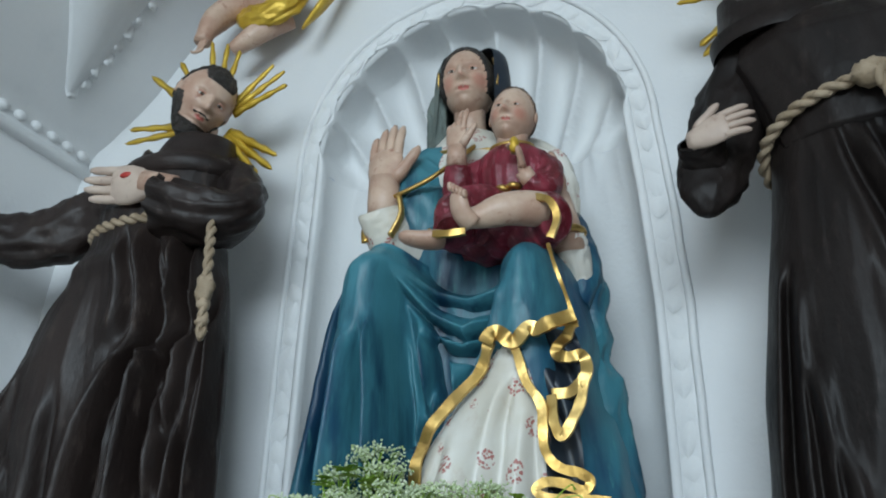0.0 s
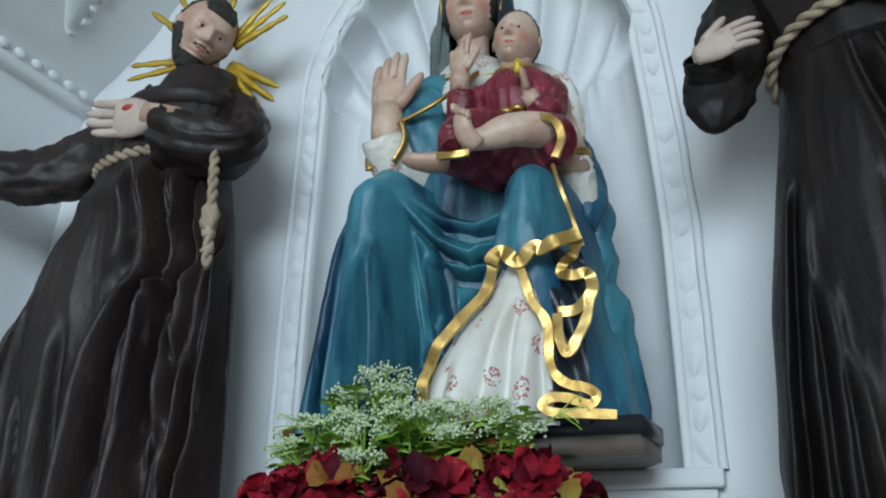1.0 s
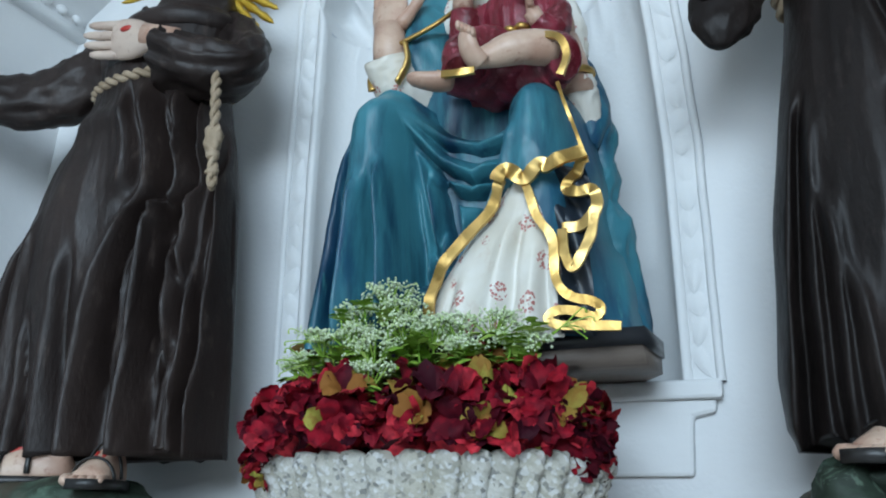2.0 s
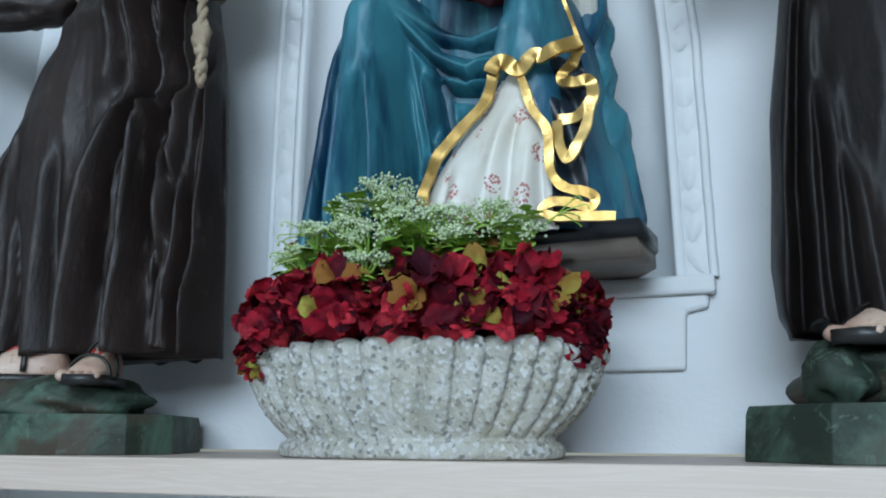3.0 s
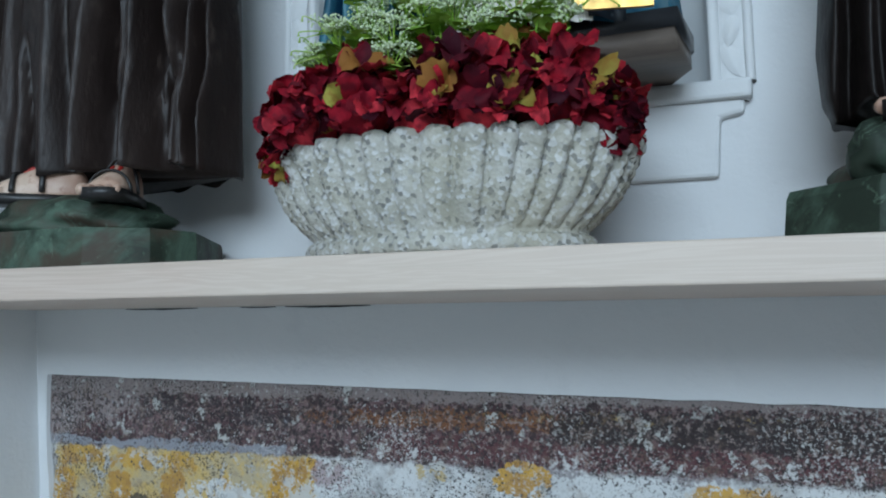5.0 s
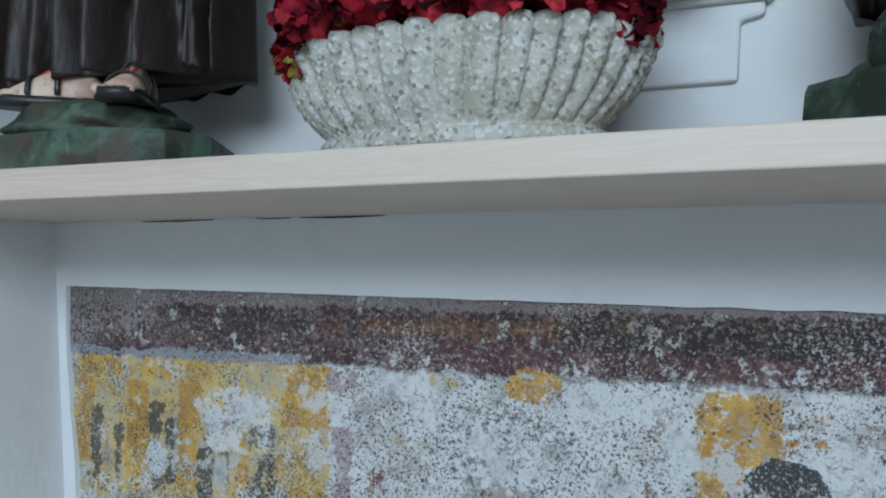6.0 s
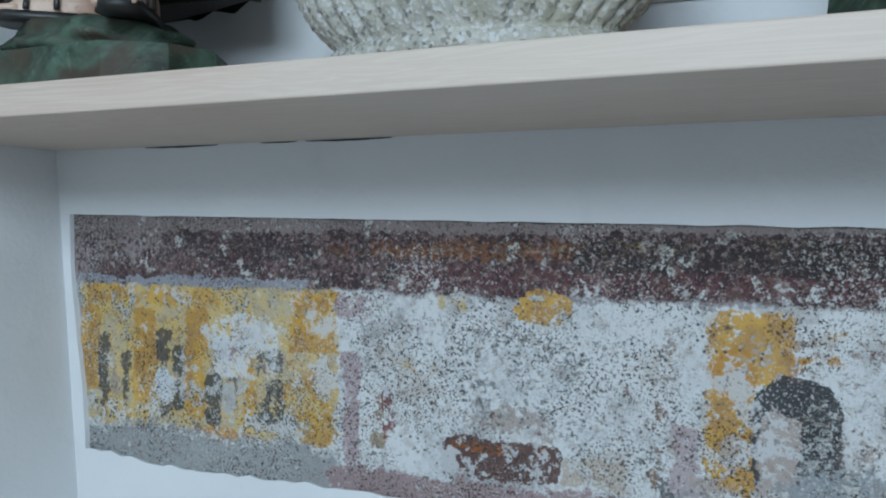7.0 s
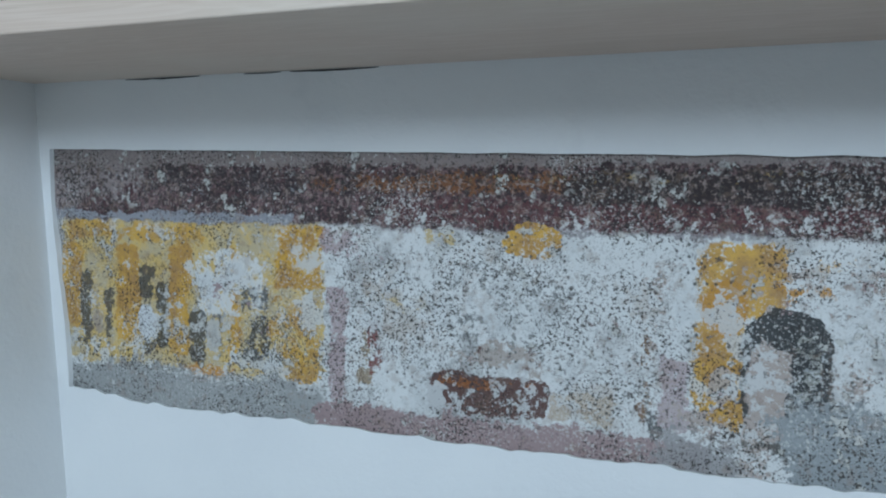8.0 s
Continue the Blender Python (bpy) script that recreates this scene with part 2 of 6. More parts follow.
def fresco_mat(west, east, low, high):
    """Worn wall painting: dark frieze, ochre figures, grey ground, flaked white lime. Object space is metres on the wall.
    One field of it: only what is painted inside these bounds is laid on."""
    n = Nodes("worn_fresco")
    warp = n.t.nodes.new("ShaderNodeTexNoise")
    warp.inputs["Scale"].default_value, warp.inputs["Detail"].default_value = 20, 6
    warp.inputs["Roughness"].default_value = 0.7
    n.put(warp.inputs["Vector"], n.vec)
    add = n.t.nodes.new("ShaderNodeVectorMath")
    add.operation = "MULTIPLY_ADD"
    n.put(add.inputs[0], warp.outputs["Color"])
    add.inputs[1].default_value, add.inputs[2].default_value = (0.042, 0, 0.042), (-0.021, 0, -0.021)
    tot = n.t.nodes.new("ShaderNodeVectorMath")
    n.put(tot.inputs[0], n.vec), n.put(tot.inputs[1], add.outputs[0])
    p = n.xyz(tot.outputs[0])
    x, z = p[0], p[2]

    def beside(x0, x1, z0, z1, s=0.04):
        return x1 + s < west or x0 - s > east or z1 + s < low or z0 - s > high

    def box(x0, x1, z0, z1, s=0.008):
        if beside(x0, x1, z0, z1):
            return None
        s *= 1.8
        a = n.math("MULTIPLY", n.step(x, x0 - s, x0 + s), n.step(x, x1 + s, x1 - s))
        return n.math("MULTIPLY", a, n.math("MULTIPLY", n.step(z, z0 - s, z0 + s), n.step(z, z1 + s, z1 - s)))

    def ellipse(cx, cz, rx, rz, s=0.12):
        if beside(cx - rx, cx + rx, cz - rz, cz + rz):
            return None
        u = n.math("DIVIDE", n.math("SUBTRACT", x, cx), rx)
        v = n.math("DIVIDE", n.math("SUBTRACT", z, cz), rz)
        return n.step(n.math("ADD", n.math("MULTIPLY", u, u), n.math("MULTIPLY", v, v)), 1 + s, 1 - s)

    def both(m, scale, lo, hi, k=1.0, rough=0.68):
        if m is None:
            return None
        v = n.math("ADD", n.math("MULTIPLY", n.noise(scale, 7, rough), 0.55), n.math("MULTIPLY", FINE, 0.45))
        v = n.math("SUBTRACT", v, n.math("MULTIPLY", n.math("SUBTRACT", 1.0, m), 0.30))
        return n.math("MULTIPLY", n.step(v, lo + 0.035, lo + 0.085), k)

    FINE = n.noise(85, 5, 0.7)
    white, grey = (0.62, 0.625, 0.62), (0.33, 0.325, 0.32)
    dark, umber, lilac = (0.045, 0.048, 0.050), (0.13, 0.075, 0.045), (0.33, 0.225, 0.235)
    ochre = n.mix(n.step(n.noise(26, 6, 0.65), 0.38, 0.62), (0.40, 0.22, 0.065), (0.57, 0.33, 0.060))
    pale_ochre = n.mix(n.step(n.noise(34, 6, 0.65), 0.42, 0.60), (0.46, 0.37, 0.22), (0.58, 0.40, 0.13))

    def lay(m, scale, lo, hi, colour, k=1.0):
        return over(both(m, scale, lo, hi, k), col, colour)

    def over(f, a, b):
        return a if f is None else n.mix(f, a, b)

    # lime ground with grey bloom
    col = n.mix(n.step(n.noise(9, 7, 0.7), 0.34, 0.50), grey, white)
    col = n.mix(n.math("MULTIPLY", n.step(n.noise(7.5, 7, 0.72), 0.54, 0.62), 0.6), col, (0.40, 0.34, 0.29))
    # ochre hanging behind the row of figures: a pale wash, then full columns
    col = lay(box(-1.165, -0.535, 0.80, 1.10, 0.012), 11, 0.30, 0.46, pale_ochre, 0.95)
    for x0, x1, z0 in ((-1.165, -1.115, 0.86), (-1.024, -0.965, 0.84), (-0.893, -0.838, 0.83), (-0.75, -0.718, 0.82)):
        col = lay(box(x0, x1, z0, 1.05, 0.01), 16, 0.30, 0.44, ochre, 0.95)
    col = lay(box(-1.165, -0.79, 1.045, 1.10, 0.012), 14, 0.40, 0.54, ochre, 0.85)
    col = lay(box(-0.645, -0.535, 0.97, 1.095), 15, 0.36, 0.47, ochre)
    col = lay(box(-0.66, -0.535, 0.79, 0.97), 20, 0.45, 0.53, ochre, 0.9)
    # white loss between them
    col = lay(box(-0.842, -0.64, 0.89, 1.06, 0.02), 13, 0.42, 0.48, white, 0.9)
    col = lay(box(-0.76, -0.60, 0.80, 0.87, 0.02), 15, 0.42, 0.50, (0.50, 0.50, 0.48), 0.9)
    # grey-black figures
    for x0, x1, z0, z1, lo in ((-1.117, -1.085, 0.83, 1.00, 0.36), (-1.056, -1.030, 0.83, 0.97, 0.38), (-0.970, -0.925, 0.935, 1.01, 0.34), (-0.925, -0.893, 0.84, 0.98, 0.36),
                               (-0.965, -0.925, 0.82, 0.865, 0.40), (-0.838, -0.800, 0.81, 0.925, 0.34), (-0.87, -0.80, 0.795, 0.83, 0.40), (-0.80, -0.755, 0.84, 0.96, 0.46), (-0.718, -0.650, 0.83, 0.985, 0.42)):
        col = lay(box(x0 - 0.004, x1 + 0.004, z0, z1, 0.010), 30, lo + 0.005, lo, dark, 0.85)
    col = lay(box(-1.085, -1.055, 0.85, 0.98, 0.01), 24, 0.38, 0.52, (0.36, 0.30, 0.24), 0.9)
    col = lay(ellipse(-0.945, 0.895, 0.022, 0.035), 20, 0.28, 0.44, (0.56, 0.57, 0.58))
    col = lay(ellipse(-0.785, 0.875, 0.018, 0.035), 24, 0.34, 0.46, (0.44, 0.43, 0.41), 0.9)
    col = lay(box(-0.86, -0.72, 0.785, 0.825, 0.012), 18, 0.40, 0.50, (0.50, 0.24, 0.055), 0.95)
    col = lay(box(-0.95, -0.86, 0.80, 0.83, 0.012), 22, 0.42, 0.52, (0.30, 0.15, 0.09), 0.9)
    # lilac pilasters, ruddy figure
    col = lay(box(-0.532, -0.487, 0.76, 0.985), 15, 0.36, 0.46, lilac, 0.75)
    col = lay(box(-0.55, -0.44, 1.02, 1.10, 0.015), 14, 0.42, 0.52, lilac, 0.7)
    col = lay(box(-0.475, -0.425, 0.80, 0.92, 0.012), 24, 0.40, 0.52, (0.27, 0.20, 0.13), 0.9)
    col = lay(ellipse(-0.432, 0.885, 0.014, 0.06), 34, 0.44, 0.52, (0.17, 0.045, 0.042), 0.9)
    col = lay(box(-0.475, -0.30, 0.93, 1.0, 0.02), 30, 0.50, 0.58, (0.50, 0.38, 0.20), 0.8)
    col = lay(ellipse(-0.20, 0.97, 0.15, 0.10, 0.5), 60, 0.46, 0.54, (0.15, 0.155, 0.155), 0.8)
    col = lay(box(-0.30, -0.10, 0.85, 0.91, 0.02), 18, 0.40, 0.52, (0.36, 0.31, 0.28), 0.9)
    # dark red step, its pale neighbour, brown post
    col = lay(box(-0.324, -0.115, 0.780, 0.845, 0.005), 26, 0.22, 0.42, (0.105, 0.055, 0.048), 0.97)
    col = lay(box(-0.322, -0.13, 0.815, 0.846, 0.006), 30, 0.44, 0.54, (0.26, 0.095, 0.03), 0.9)
    col = lay(box(-0.115, 0.0, 0.775, 0.832, 0.006), 15, 0.34, 0.48, (0.44, 0.37, 0.30), 0.9)
    col = lay(box(0.030, 0.066, 0.79, 0.96, 0.01), 34, 0.42, 0.53, (0.17, 0.085, 0.035), 0.9)
    col = lay(box(0.045, 0.085, 0.76, 0.82, 0.01), 24, 0.38, 0.50, dark, 0.85)
    col = lay(box(0.070, 0.118, 0.785, 0.90), 16, 0.32, 0.46, (0.40, 0.32, 0.33), 0.85)
    # ochre house with its arch
    col = lay(box(0.118, 0.26, 0.965, 1.09, 0.012), 12, 0.36, 0.46, ochre, 0.95)
    col = lay(box(0.118, 0.200, 0.79, 0.97, 0.012), 13, 0.34, 0.46, ochre, 0.97)
    col = lay(ellipse(0.165, 0.985, 0.035, 0.045), 20, 0.30, 0.44, (0.47, 0.24, 0.055), 0.9)
    col = lay(ellipse(0.165, 0.865, 0.022, 0.03), 20, 0.36, 0.48, (0.42, 0.36, 0.32), 0.9)
    col = lay(box(0.225, 0.34, 0.99, 1.04, 0.015), 16, 0.42, 0.50, (0.46, 0.23, 0.05), 0.95)
    col = lay(box(0.27, 0.40, 1.03, 1.08, 0.015), 14, 0.46, 0.54, ochre, 0.8)
    col = lay(ellipse(0.256, 0.925, 0.066, 0.064), 24, 0.24, 0.44, dark, 0.97)
    col = lay(box(0.190, 0.320, 0.82, 0.925, 0.008), 24, 0.26, 0.46, dark, 0.95)
    col = lay(ellipse(0.285, 0.90, 0.022, 0.05), 40, 0.46, 0.56, (0.33, 0.33, 0.30), 0.8)
    col = lay(box(0.204, 0.254, 0.78, 0.915, 0.006), 12, 0.20, 0.34, (0.40, 0.34, 0.31), 0.97)
    col = lay(ellipse(0.229, 0.915, 0.024, 0.020), 12, 0.20, 0.34, (0.40, 0.34, 0.31), 0.97)
    # bare lime where the paint has fallen
    lost = n.math("MULTIPLY", n.step(n.math("ADD", n.math("MULTIPLY", n.noise(13, 6, 0.68), 0.8), n.math("MULTIPLY", FINE, 0.2)), 0.552, 0.575), n.step(z, 1.11, 1.07))
    col = n.mix(n.math("MULTIPLY", lost, 0.8), col, (0.56, 0.57, 0.57))
    # grey and mauve foot of the painting
    col = lay(box(-1.3, -0.55, 0.6, 0.795, 0.03), 8, 0.26, 0.42, (0.30, 0.305, 0.30), 0.95)
    col = lay(box(-0.56, 0.14, 0.60, 0.768, 0.012), 10, 0.26, 0.46, (0.30, 0.215, 0.215), 0.95)
    col = lay(box(0.05, 0.20, 0.60, 0.775, 0.03), 8, 0.28, 0.45, (0.30, 0.29, 0.29), 0.9)
    col = lay(box(0.262, 0.6, 0.6, 0.835, 0.03), 8, 0.26, 0.42, (0.27, 0.29, 0.30), 0.95)
    col = lay(box(0.13, 0.30, 0.755, 0.795, 0.012), 40, 0.46, 0.56, (0.10, 0.09, 0.08), 0.85)
    # frieze along the top: dusty in the west, then ochre, black and wine-red courses
    if high > 1.1:
        fr = n.mix(n.step(n.noise(24, 6, 0.7), 0.36, 0.60), (0.085, 0.045, 0.050), (0.22, 0.145, 0.145))
        fr = n.mix(n.math("MULTIPLY", n.step(n.noise(48, 5, 0.7), 0.47, 0.56), 0.85), fr, (0.045, 0.030, 0.032))
        fr = over(both(box(-0.60, 0.05, 1.150, 1.197, 0.01), 22, 0.40, 0.50, 0.9), fr, (0.20, 0.088, 0.040))
        fr = over(both(box(-0.42, 0.9, 1.095, 1.155, 0.012), 26, 0.38, 0.50, 0.9), fr, (0.105, 0.045, 0.048))
        fr = over(both(box(-0.10, 0.9, 1.135, 1.200, 0.012), 26, 0.34, 0.46, 0.92), fr, (0.038, 0.030, 0.030))
        fr = over(both(box(-0.98, -0.45, 1.14, 1.215, 0.012), 18, 0.44, 0.54, 0.85), fr, (0.060, 0.048, 0.052))
        fr = over(both(box(-0.35, 0.3, 1.160, 1.205, 0.01), 60, 0.50, 0.57, 0.85), fr, (0.42, 0.29, 0.12))
        fr = over(both(box(-1.3, -0.93, 1.11, 1.3, 0.05), 12, 0.34, 0.52, 0.85), fr, (0.30, 0.25, 0.245))
        fr = n.mix(n.math("MULTIPLY", n.step(n.noise(95, 5, 0.7), 0.53, 0.58), 0.75), fr, (0.30, 0.235, 0.215))
        fr = n.mix(n.math("MULTIPLY", n.step(n.noise(120, 4, 0.7), 0.52, 0.56), 0.8), fr, (0.035, 0.026, 0.028))
        col = n.mix(n.step(z, 1.090, 1.100), col, fr)
    col = lay(box(-1.3, -0.60, 1.098, 1.112, 0.006), 12, 0.26, 0.44, (0.29, 0.30, 0.33), 0.85)
    col = lay(box(-0.56, 0.9, 1.075, 1.112, 0.012), 13, 0.46, 0.53, (0.27, 0.25, 0.26), 0.9)
    col = lay(box(-0.50, 0.9, 1.085, 1.140, 0.012), 24, 0.49, 0.55, (0.54, 0.53, 0.52), 0.95)
    col = lay(ellipse(-0.143, 1.078, 0.055, 0.030), 18, 0.40, 0.50, ochre, 0.97)
    col = lay(box(-0.34, -0.27, 1.06, 1.10), 20, 0.42, 0.54, pale_ochre, 0.95)
    col = lay(box(-1.3, 0.9, 1.205, 1.30, 0.008), 11, 0.30, 0.50, (0.27, 0.225, 0.215), 0.9)
    # lime flakes, pale scratches, black pits
    flake = n.math("MULTIPLY", n.step(n.noise(30, 6, 0.66), 0.60, 0.62), n.step(n.noise(5, 3), 0.40, 0.54))
    col = n.mix(n.math("MULTIPLY", flake, 0.9), col, (0.52, 0.51, 0.48))
    col = n.mix(n.math("MULTIPLY", n.math("MULTIPLY", n.step(n.noise(105, 4, 0.65), 0.58, 0.62), n.step(n.noise(8, 4), 0.45, 0.62)), 0.7), col, (0.56, 0.55, 0.53))
    pit = n.math("MULTIPLY", n.step(n.cells(75), 0.24, 0.16), n.step(n.noise(14, 4), 0.52, 0.58))
    col = n.mix(n.math("MULTIPLY", pit, 0.85), col, (0.06, 0.06, 0.06))
    col = n.mix(n.math("MULTIPLY", n.math("MULTIPLY", n.step(n.noise(140, 4, 0.65), 0.575, 0.625), n.step(n.noise(6, 4), 0.45, 0.60)), 0.85), col, (0.075, 0.068, 0.065))
    col = n.mix(n.math("MULTIPLY", n.step(n.noise(62, 6, 0.72), 0.605, 0.63), 0.85), col, (0.085, 0.075, 0.068))
    # dust-fine speckle of worn pigment
    col = n.mix(n.math("MULTIPLY", n.step(n.noise(42, 5, 0.7), 0.54, 0.64), 0.30), col, (0.24, 0.165, 0.125))
    worn = n.step(n.noise(5.5, 4, 0.6), 0.46, 0.64)
    col = n.mix(n.math("MULTIPLY", n.math("MULTIPLY", n.step(n.noise(200, 3, 0.6), 0.55, 0.60), worn), 0.6), col, (0.58, 0.57, 0.55))
    col = n.mix(n.math("MULTIPLY", n.math("MULTIPLY", n.step(n.noise(230, 3, 0.6), 0.54, 0.60), n.step(n.noise(7.5, 4, 0.6), 0.40, 0.56)), 0.9), col, (0.035, 0.03, 0.028))
    n.bump(n.math("ADD", n.noise(60, 6, 0.7), n.math("MULTIPLY", flake, 0.6)), 0.8, 0.004)
    return n.done(col, 0.8, spec=0.25)


FIELD_X, FIELD_Z = (-1.3, -0.86, -0.50, 0.02, 0.95), (0.6, 1.05, 1.3)
FRESCO = [[fresco_mat(FIELD_X[i], FIELD_X[i + 1], FIELD_Z[k], FIELD_Z[k + 1]) for i in range(4)] for k in range(2)]


def fresco_at(row, column, c):
    return FRESCO[0 if c[2] < FIELD_Z[1] else 1][sum(c[0] > x for x in FIELD_X[1:4])]


# ---- mesh building ----
class Shape:
    """Collects pieces of one mesh, each with its own material."""

    def __init__(self):
        self.v, self.f, self.m, self.mats = [], [], [], []

    def add(self, verts, faces, mat):
        if mat not in self.mats:
            self.mats.append(mat)
        k, i = len(self.v), self.mats.index(mat)
        self.v.extend(tuple(map(float, p)) for p in verts)
        self.f.extend(tuple(k + j for j in f) for f in faces)
        self.m.extend([i] * len(faces))

    def grid(self, pts, mat, wrap=False, caps=False):
        """pts: rows x columns x 3. mat: a material, or a function of (row, column, centre)."""
        pts = np.asarray(pts, float)
        r, c = pts.shape[:2]
        groups = {}
        for i in range(r - 1):
            for j in range(c if wrap else c - 1):
                j2 = (j + 1) % c
                q = (i * c + j, i * c + j2, (i + 1) * c + j2, (i + 1) * c + j)
                mm = mat if isinstance(mat, bpy.types.Material) else mat(i, j, (pts[i, j] + pts[i + 1, j2]) / 2)
                groups.setdefault(mm, []).append(q)
        base = len(self.v)
        self.v.extend(tuple(p) for p in pts.reshape(-1, 3))
        for mm, quads in groups.items():
            if mm not in self.mats:
                self.mats.append(mm)
            self.f.extend(tuple(base + a for a in q) for q in quads)
            self.m.extend([self.mats.index(mm)] * len(quads))
        if caps:
            last = next(iter(groups))
            for row in (list(range(c))[::-1], list(range((r - 1) * c, r * c))):
                self.f.append(tuple(base + a for a in row))
                self.m.append(self.mats.index(last))

    def tube(self, path, radii, mat, n=12, flat=1.0, up=(0, 0, 1), caps=True):
        """A tube along points; radii: one per point; flat squeezes it along the second axis."""
        P = [Vector(p) for p in path]
        rows = []
        side0 = None
        for i, p in enumerate(P):
            d = (P[min(i + 1, len(P) - 1)] - P[max(i - 1, 0)]).normalized()
            if side0 is None:
                side = d.cross(Vector(up))
                if side.length < 0.05:
                    side = d.cross(Vector((1, 0, 0)))
            else:
                side = side0 - d * side0.dot(d)
            side.normalize()
            side0 = side
            other = d.cross(side)
            rows.append([p + side * math.cos(a) * radii[i] + other * math.sin(a) * radii[i] * flat for a in np.linspace(0, 2 * math.pi, n, endpoint=False)])
        self.grid(rows, mat, wrap=True, caps=caps)

    def ball(self, c, r, mat, turn=None, n=16, lump=0.0, seed=0):
        rows = []
        t = turn or Matrix.Identity(3)
        for a in np.linspace(0.02, math.pi - 0.02, n // 2 + 2):
            row = []
            for b in np.linspace(0, 2 * math.pi, n, endpoint=False):
                d = Vector((math.sin(a) * math.cos(b), math.sin(a) * math.sin(b), math.cos(a)))
                k = 1 + lump * noise.noise(d * 2.2 + Vector((seed, 0, 0)))
                row.append(Vector(c) + t @ Vector((d.x * r[0] * k, d.y * r[1] * k, d.z * r[2] * k)))
            rows.append(row)
        self.grid(rows, mat, wrap=True, caps=True)

    def prism(self, outline, axis, a, b, mat):
        """A flat outline (two coordinates) drawn out along an axis from a to b."""
        def at(p, w):
            q = list(p)
            q.insert(axis, w)
            return q
        n = len(outline)
        v = [at(p, a) for p in outline] + [at(p, b) for p in outline]
        f = [tuple(range(n))[::-1], tuple(range(n, 2 * n))] + [(i, (i + 1) % n, n + (i + 1) % n, n + i) for i in range(n)]
        self.add(v, f, mat)

    def box(self, lo, hi, mat):
        self.prism([(lo[0], lo[1]), (hi[0], lo[1]), (hi[0], hi[1]), (lo[0], hi[1])], 2, lo[2], hi[2], mat)


def smooth(path, n):
    """Points along a soft curve through the given ones."""
    P = np.array(path, float)
    k = len(P)
    out = []
    for s in np.linspace(0, k - 1, n):
        i = min(int(s), k - 2)
        t = s - i
        a, b, c, d = P[max(i - 1, 0)], P[i], P[i + 1], P[min(i + 2, k - 1)]
        out.append(0.5 * ((2 * b) + (c - a) * t + (2 * a - 5 * b + 4 * c - d) * t * t + (3 * b - a - 3 * c + d) * t ** 3))
    return np.array(out)


def part(name, shape, parent=None, origin=(0, 0, 0), soft=True, bevel=0.0, label=""):
    me = bpy.data.meshes.new(name)
    o = Vector(origin)
    me.from_pydata([Vector(p) - o for p in shape.v], [], shape.f)
    for m in shape.mats:
        me.materials.append(m)
    me.polygons.foreach_set("material_index", shape.m)
    bm = bmesh.new()
    bm.from_mesh(me)
    bmesh.ops.recalc_face_normals(bm, faces=bm.faces)
    bm.to_mesh(me)
    bm.free()
    me.polygons.foreach_set("use_smooth", [soft] * len(me.polygons))
    ob = new(name, me)
    ob.location = o
    if parent:
        ob.parent = parent
        ob.location = o - parent.location
    if bevel:
        b = ob.modifiers.new("bevel", "BEVEL")
        b.width, b.segments, b.limit_method = bevel, 2, "ANGLE"
    if label:
        tagged(ob, label)
    return ob


def gauss(v, c, s):
    return math.exp(-((v - c) / s) ** 2)


def hermite(v, a, b):
    t = min(max((v - a) / (b - a), 0.0), 1.0)
    return t * t * (3 - 2 * t)


# ---- structure ----
WALL_Y, LOW_Y, LEFT_X, RIGHT_X, FRONT_Y = 1.455, 1.505, -1.225, 0.90, 0.25
CX, HALF = -0.165, 1.06
SHELF_TOP, SHELF_BOTTOM, SHELF_FRONT = 1.425, 1.376, 1.05


NICHE_SPRING, NICHE_RISE = 2.48, 0.335


def niche_mid(z):
    """The niche leans a little to the west as it rises."""
    return float(np.interp(z, [1.70, 2.10, 2.35, 2.50, 2.80], [-0.160, -0.162, -0.168, -0.174, -0.186]))


def niche_half(z, off=0.0):
    """Half width of the niche's opening at a height, widened all round by off."""
    side = float(np.interp(z, [1.70, 2.10, 2.30, NICHE_SPRING], [0.346, 0.342, 0.333, 0.322])) + off
    d = max(0.0, z - NICHE_SPRING) / (NICHE_RISE + off)
    return side * math.sqrt(max(0.0, 1 - d * d))


# the vault's section: half width and height, from the springing to the crown
SECTION = smooth([(1.06, 2.25), (1.045, 2.45), (1.02, 2.62), (0.945, 2.69), (0.845, 2.78), (0.755, 2.90), (0.615, 3.06), (0.40, 3.25), (0.0, 3.36)], 60)
SECTION = np.vstack([SECTION * (-1, 1), (SECTION * (1, 1))[-2::-1]])


NX = -0.165
# back wall above the shelf, with the niche cut through it
s = Shape()
ZS = np.concatenate([np.linspace(1.43, 1.70, 4), np.linspace(1.705, 2.48, 12), np.linspace(2.50, 2.836, 34), np.linspace(2.85, 3.40, 12)])
for sign in (-1, 1):
    rows = []
    for z in ZS:
        inner = niche_half(z, 0.022) if z >= 1.70 else 0.0
        mid = niche_mid(z)
        edge = NX + sign * (HALF + 0.05)
        rows.append([(mid + sign * inner + (edge - mid - sign * inner) * u, WALL_Y + 0.003 * noise.noise(Vector((u * 3, z * 3, sign))), z) for u in np.linspace(0, 1, 14)])
    s.grid(rows, PLASTER)
tagged(part("wall_north", s), "white plastered wall behind the statues with an arched niche", "wall", kind="structure")

# niche: a hollow curved in plan, with a fluted shell for its head
FLUTES = 9


def flute(x, z):
    """Hollows that fan out from a point low in the niche."""
    lean = math.atan2(NICHE_SPRING - 2.0, niche_half(NICHE_SPRING))
    k = (math.atan2(z - 2.0, x) - lean) / (math.pi - 2 * lean)
    return abs(math.sin(math.pi * FLUTES * k)) ** 0.75


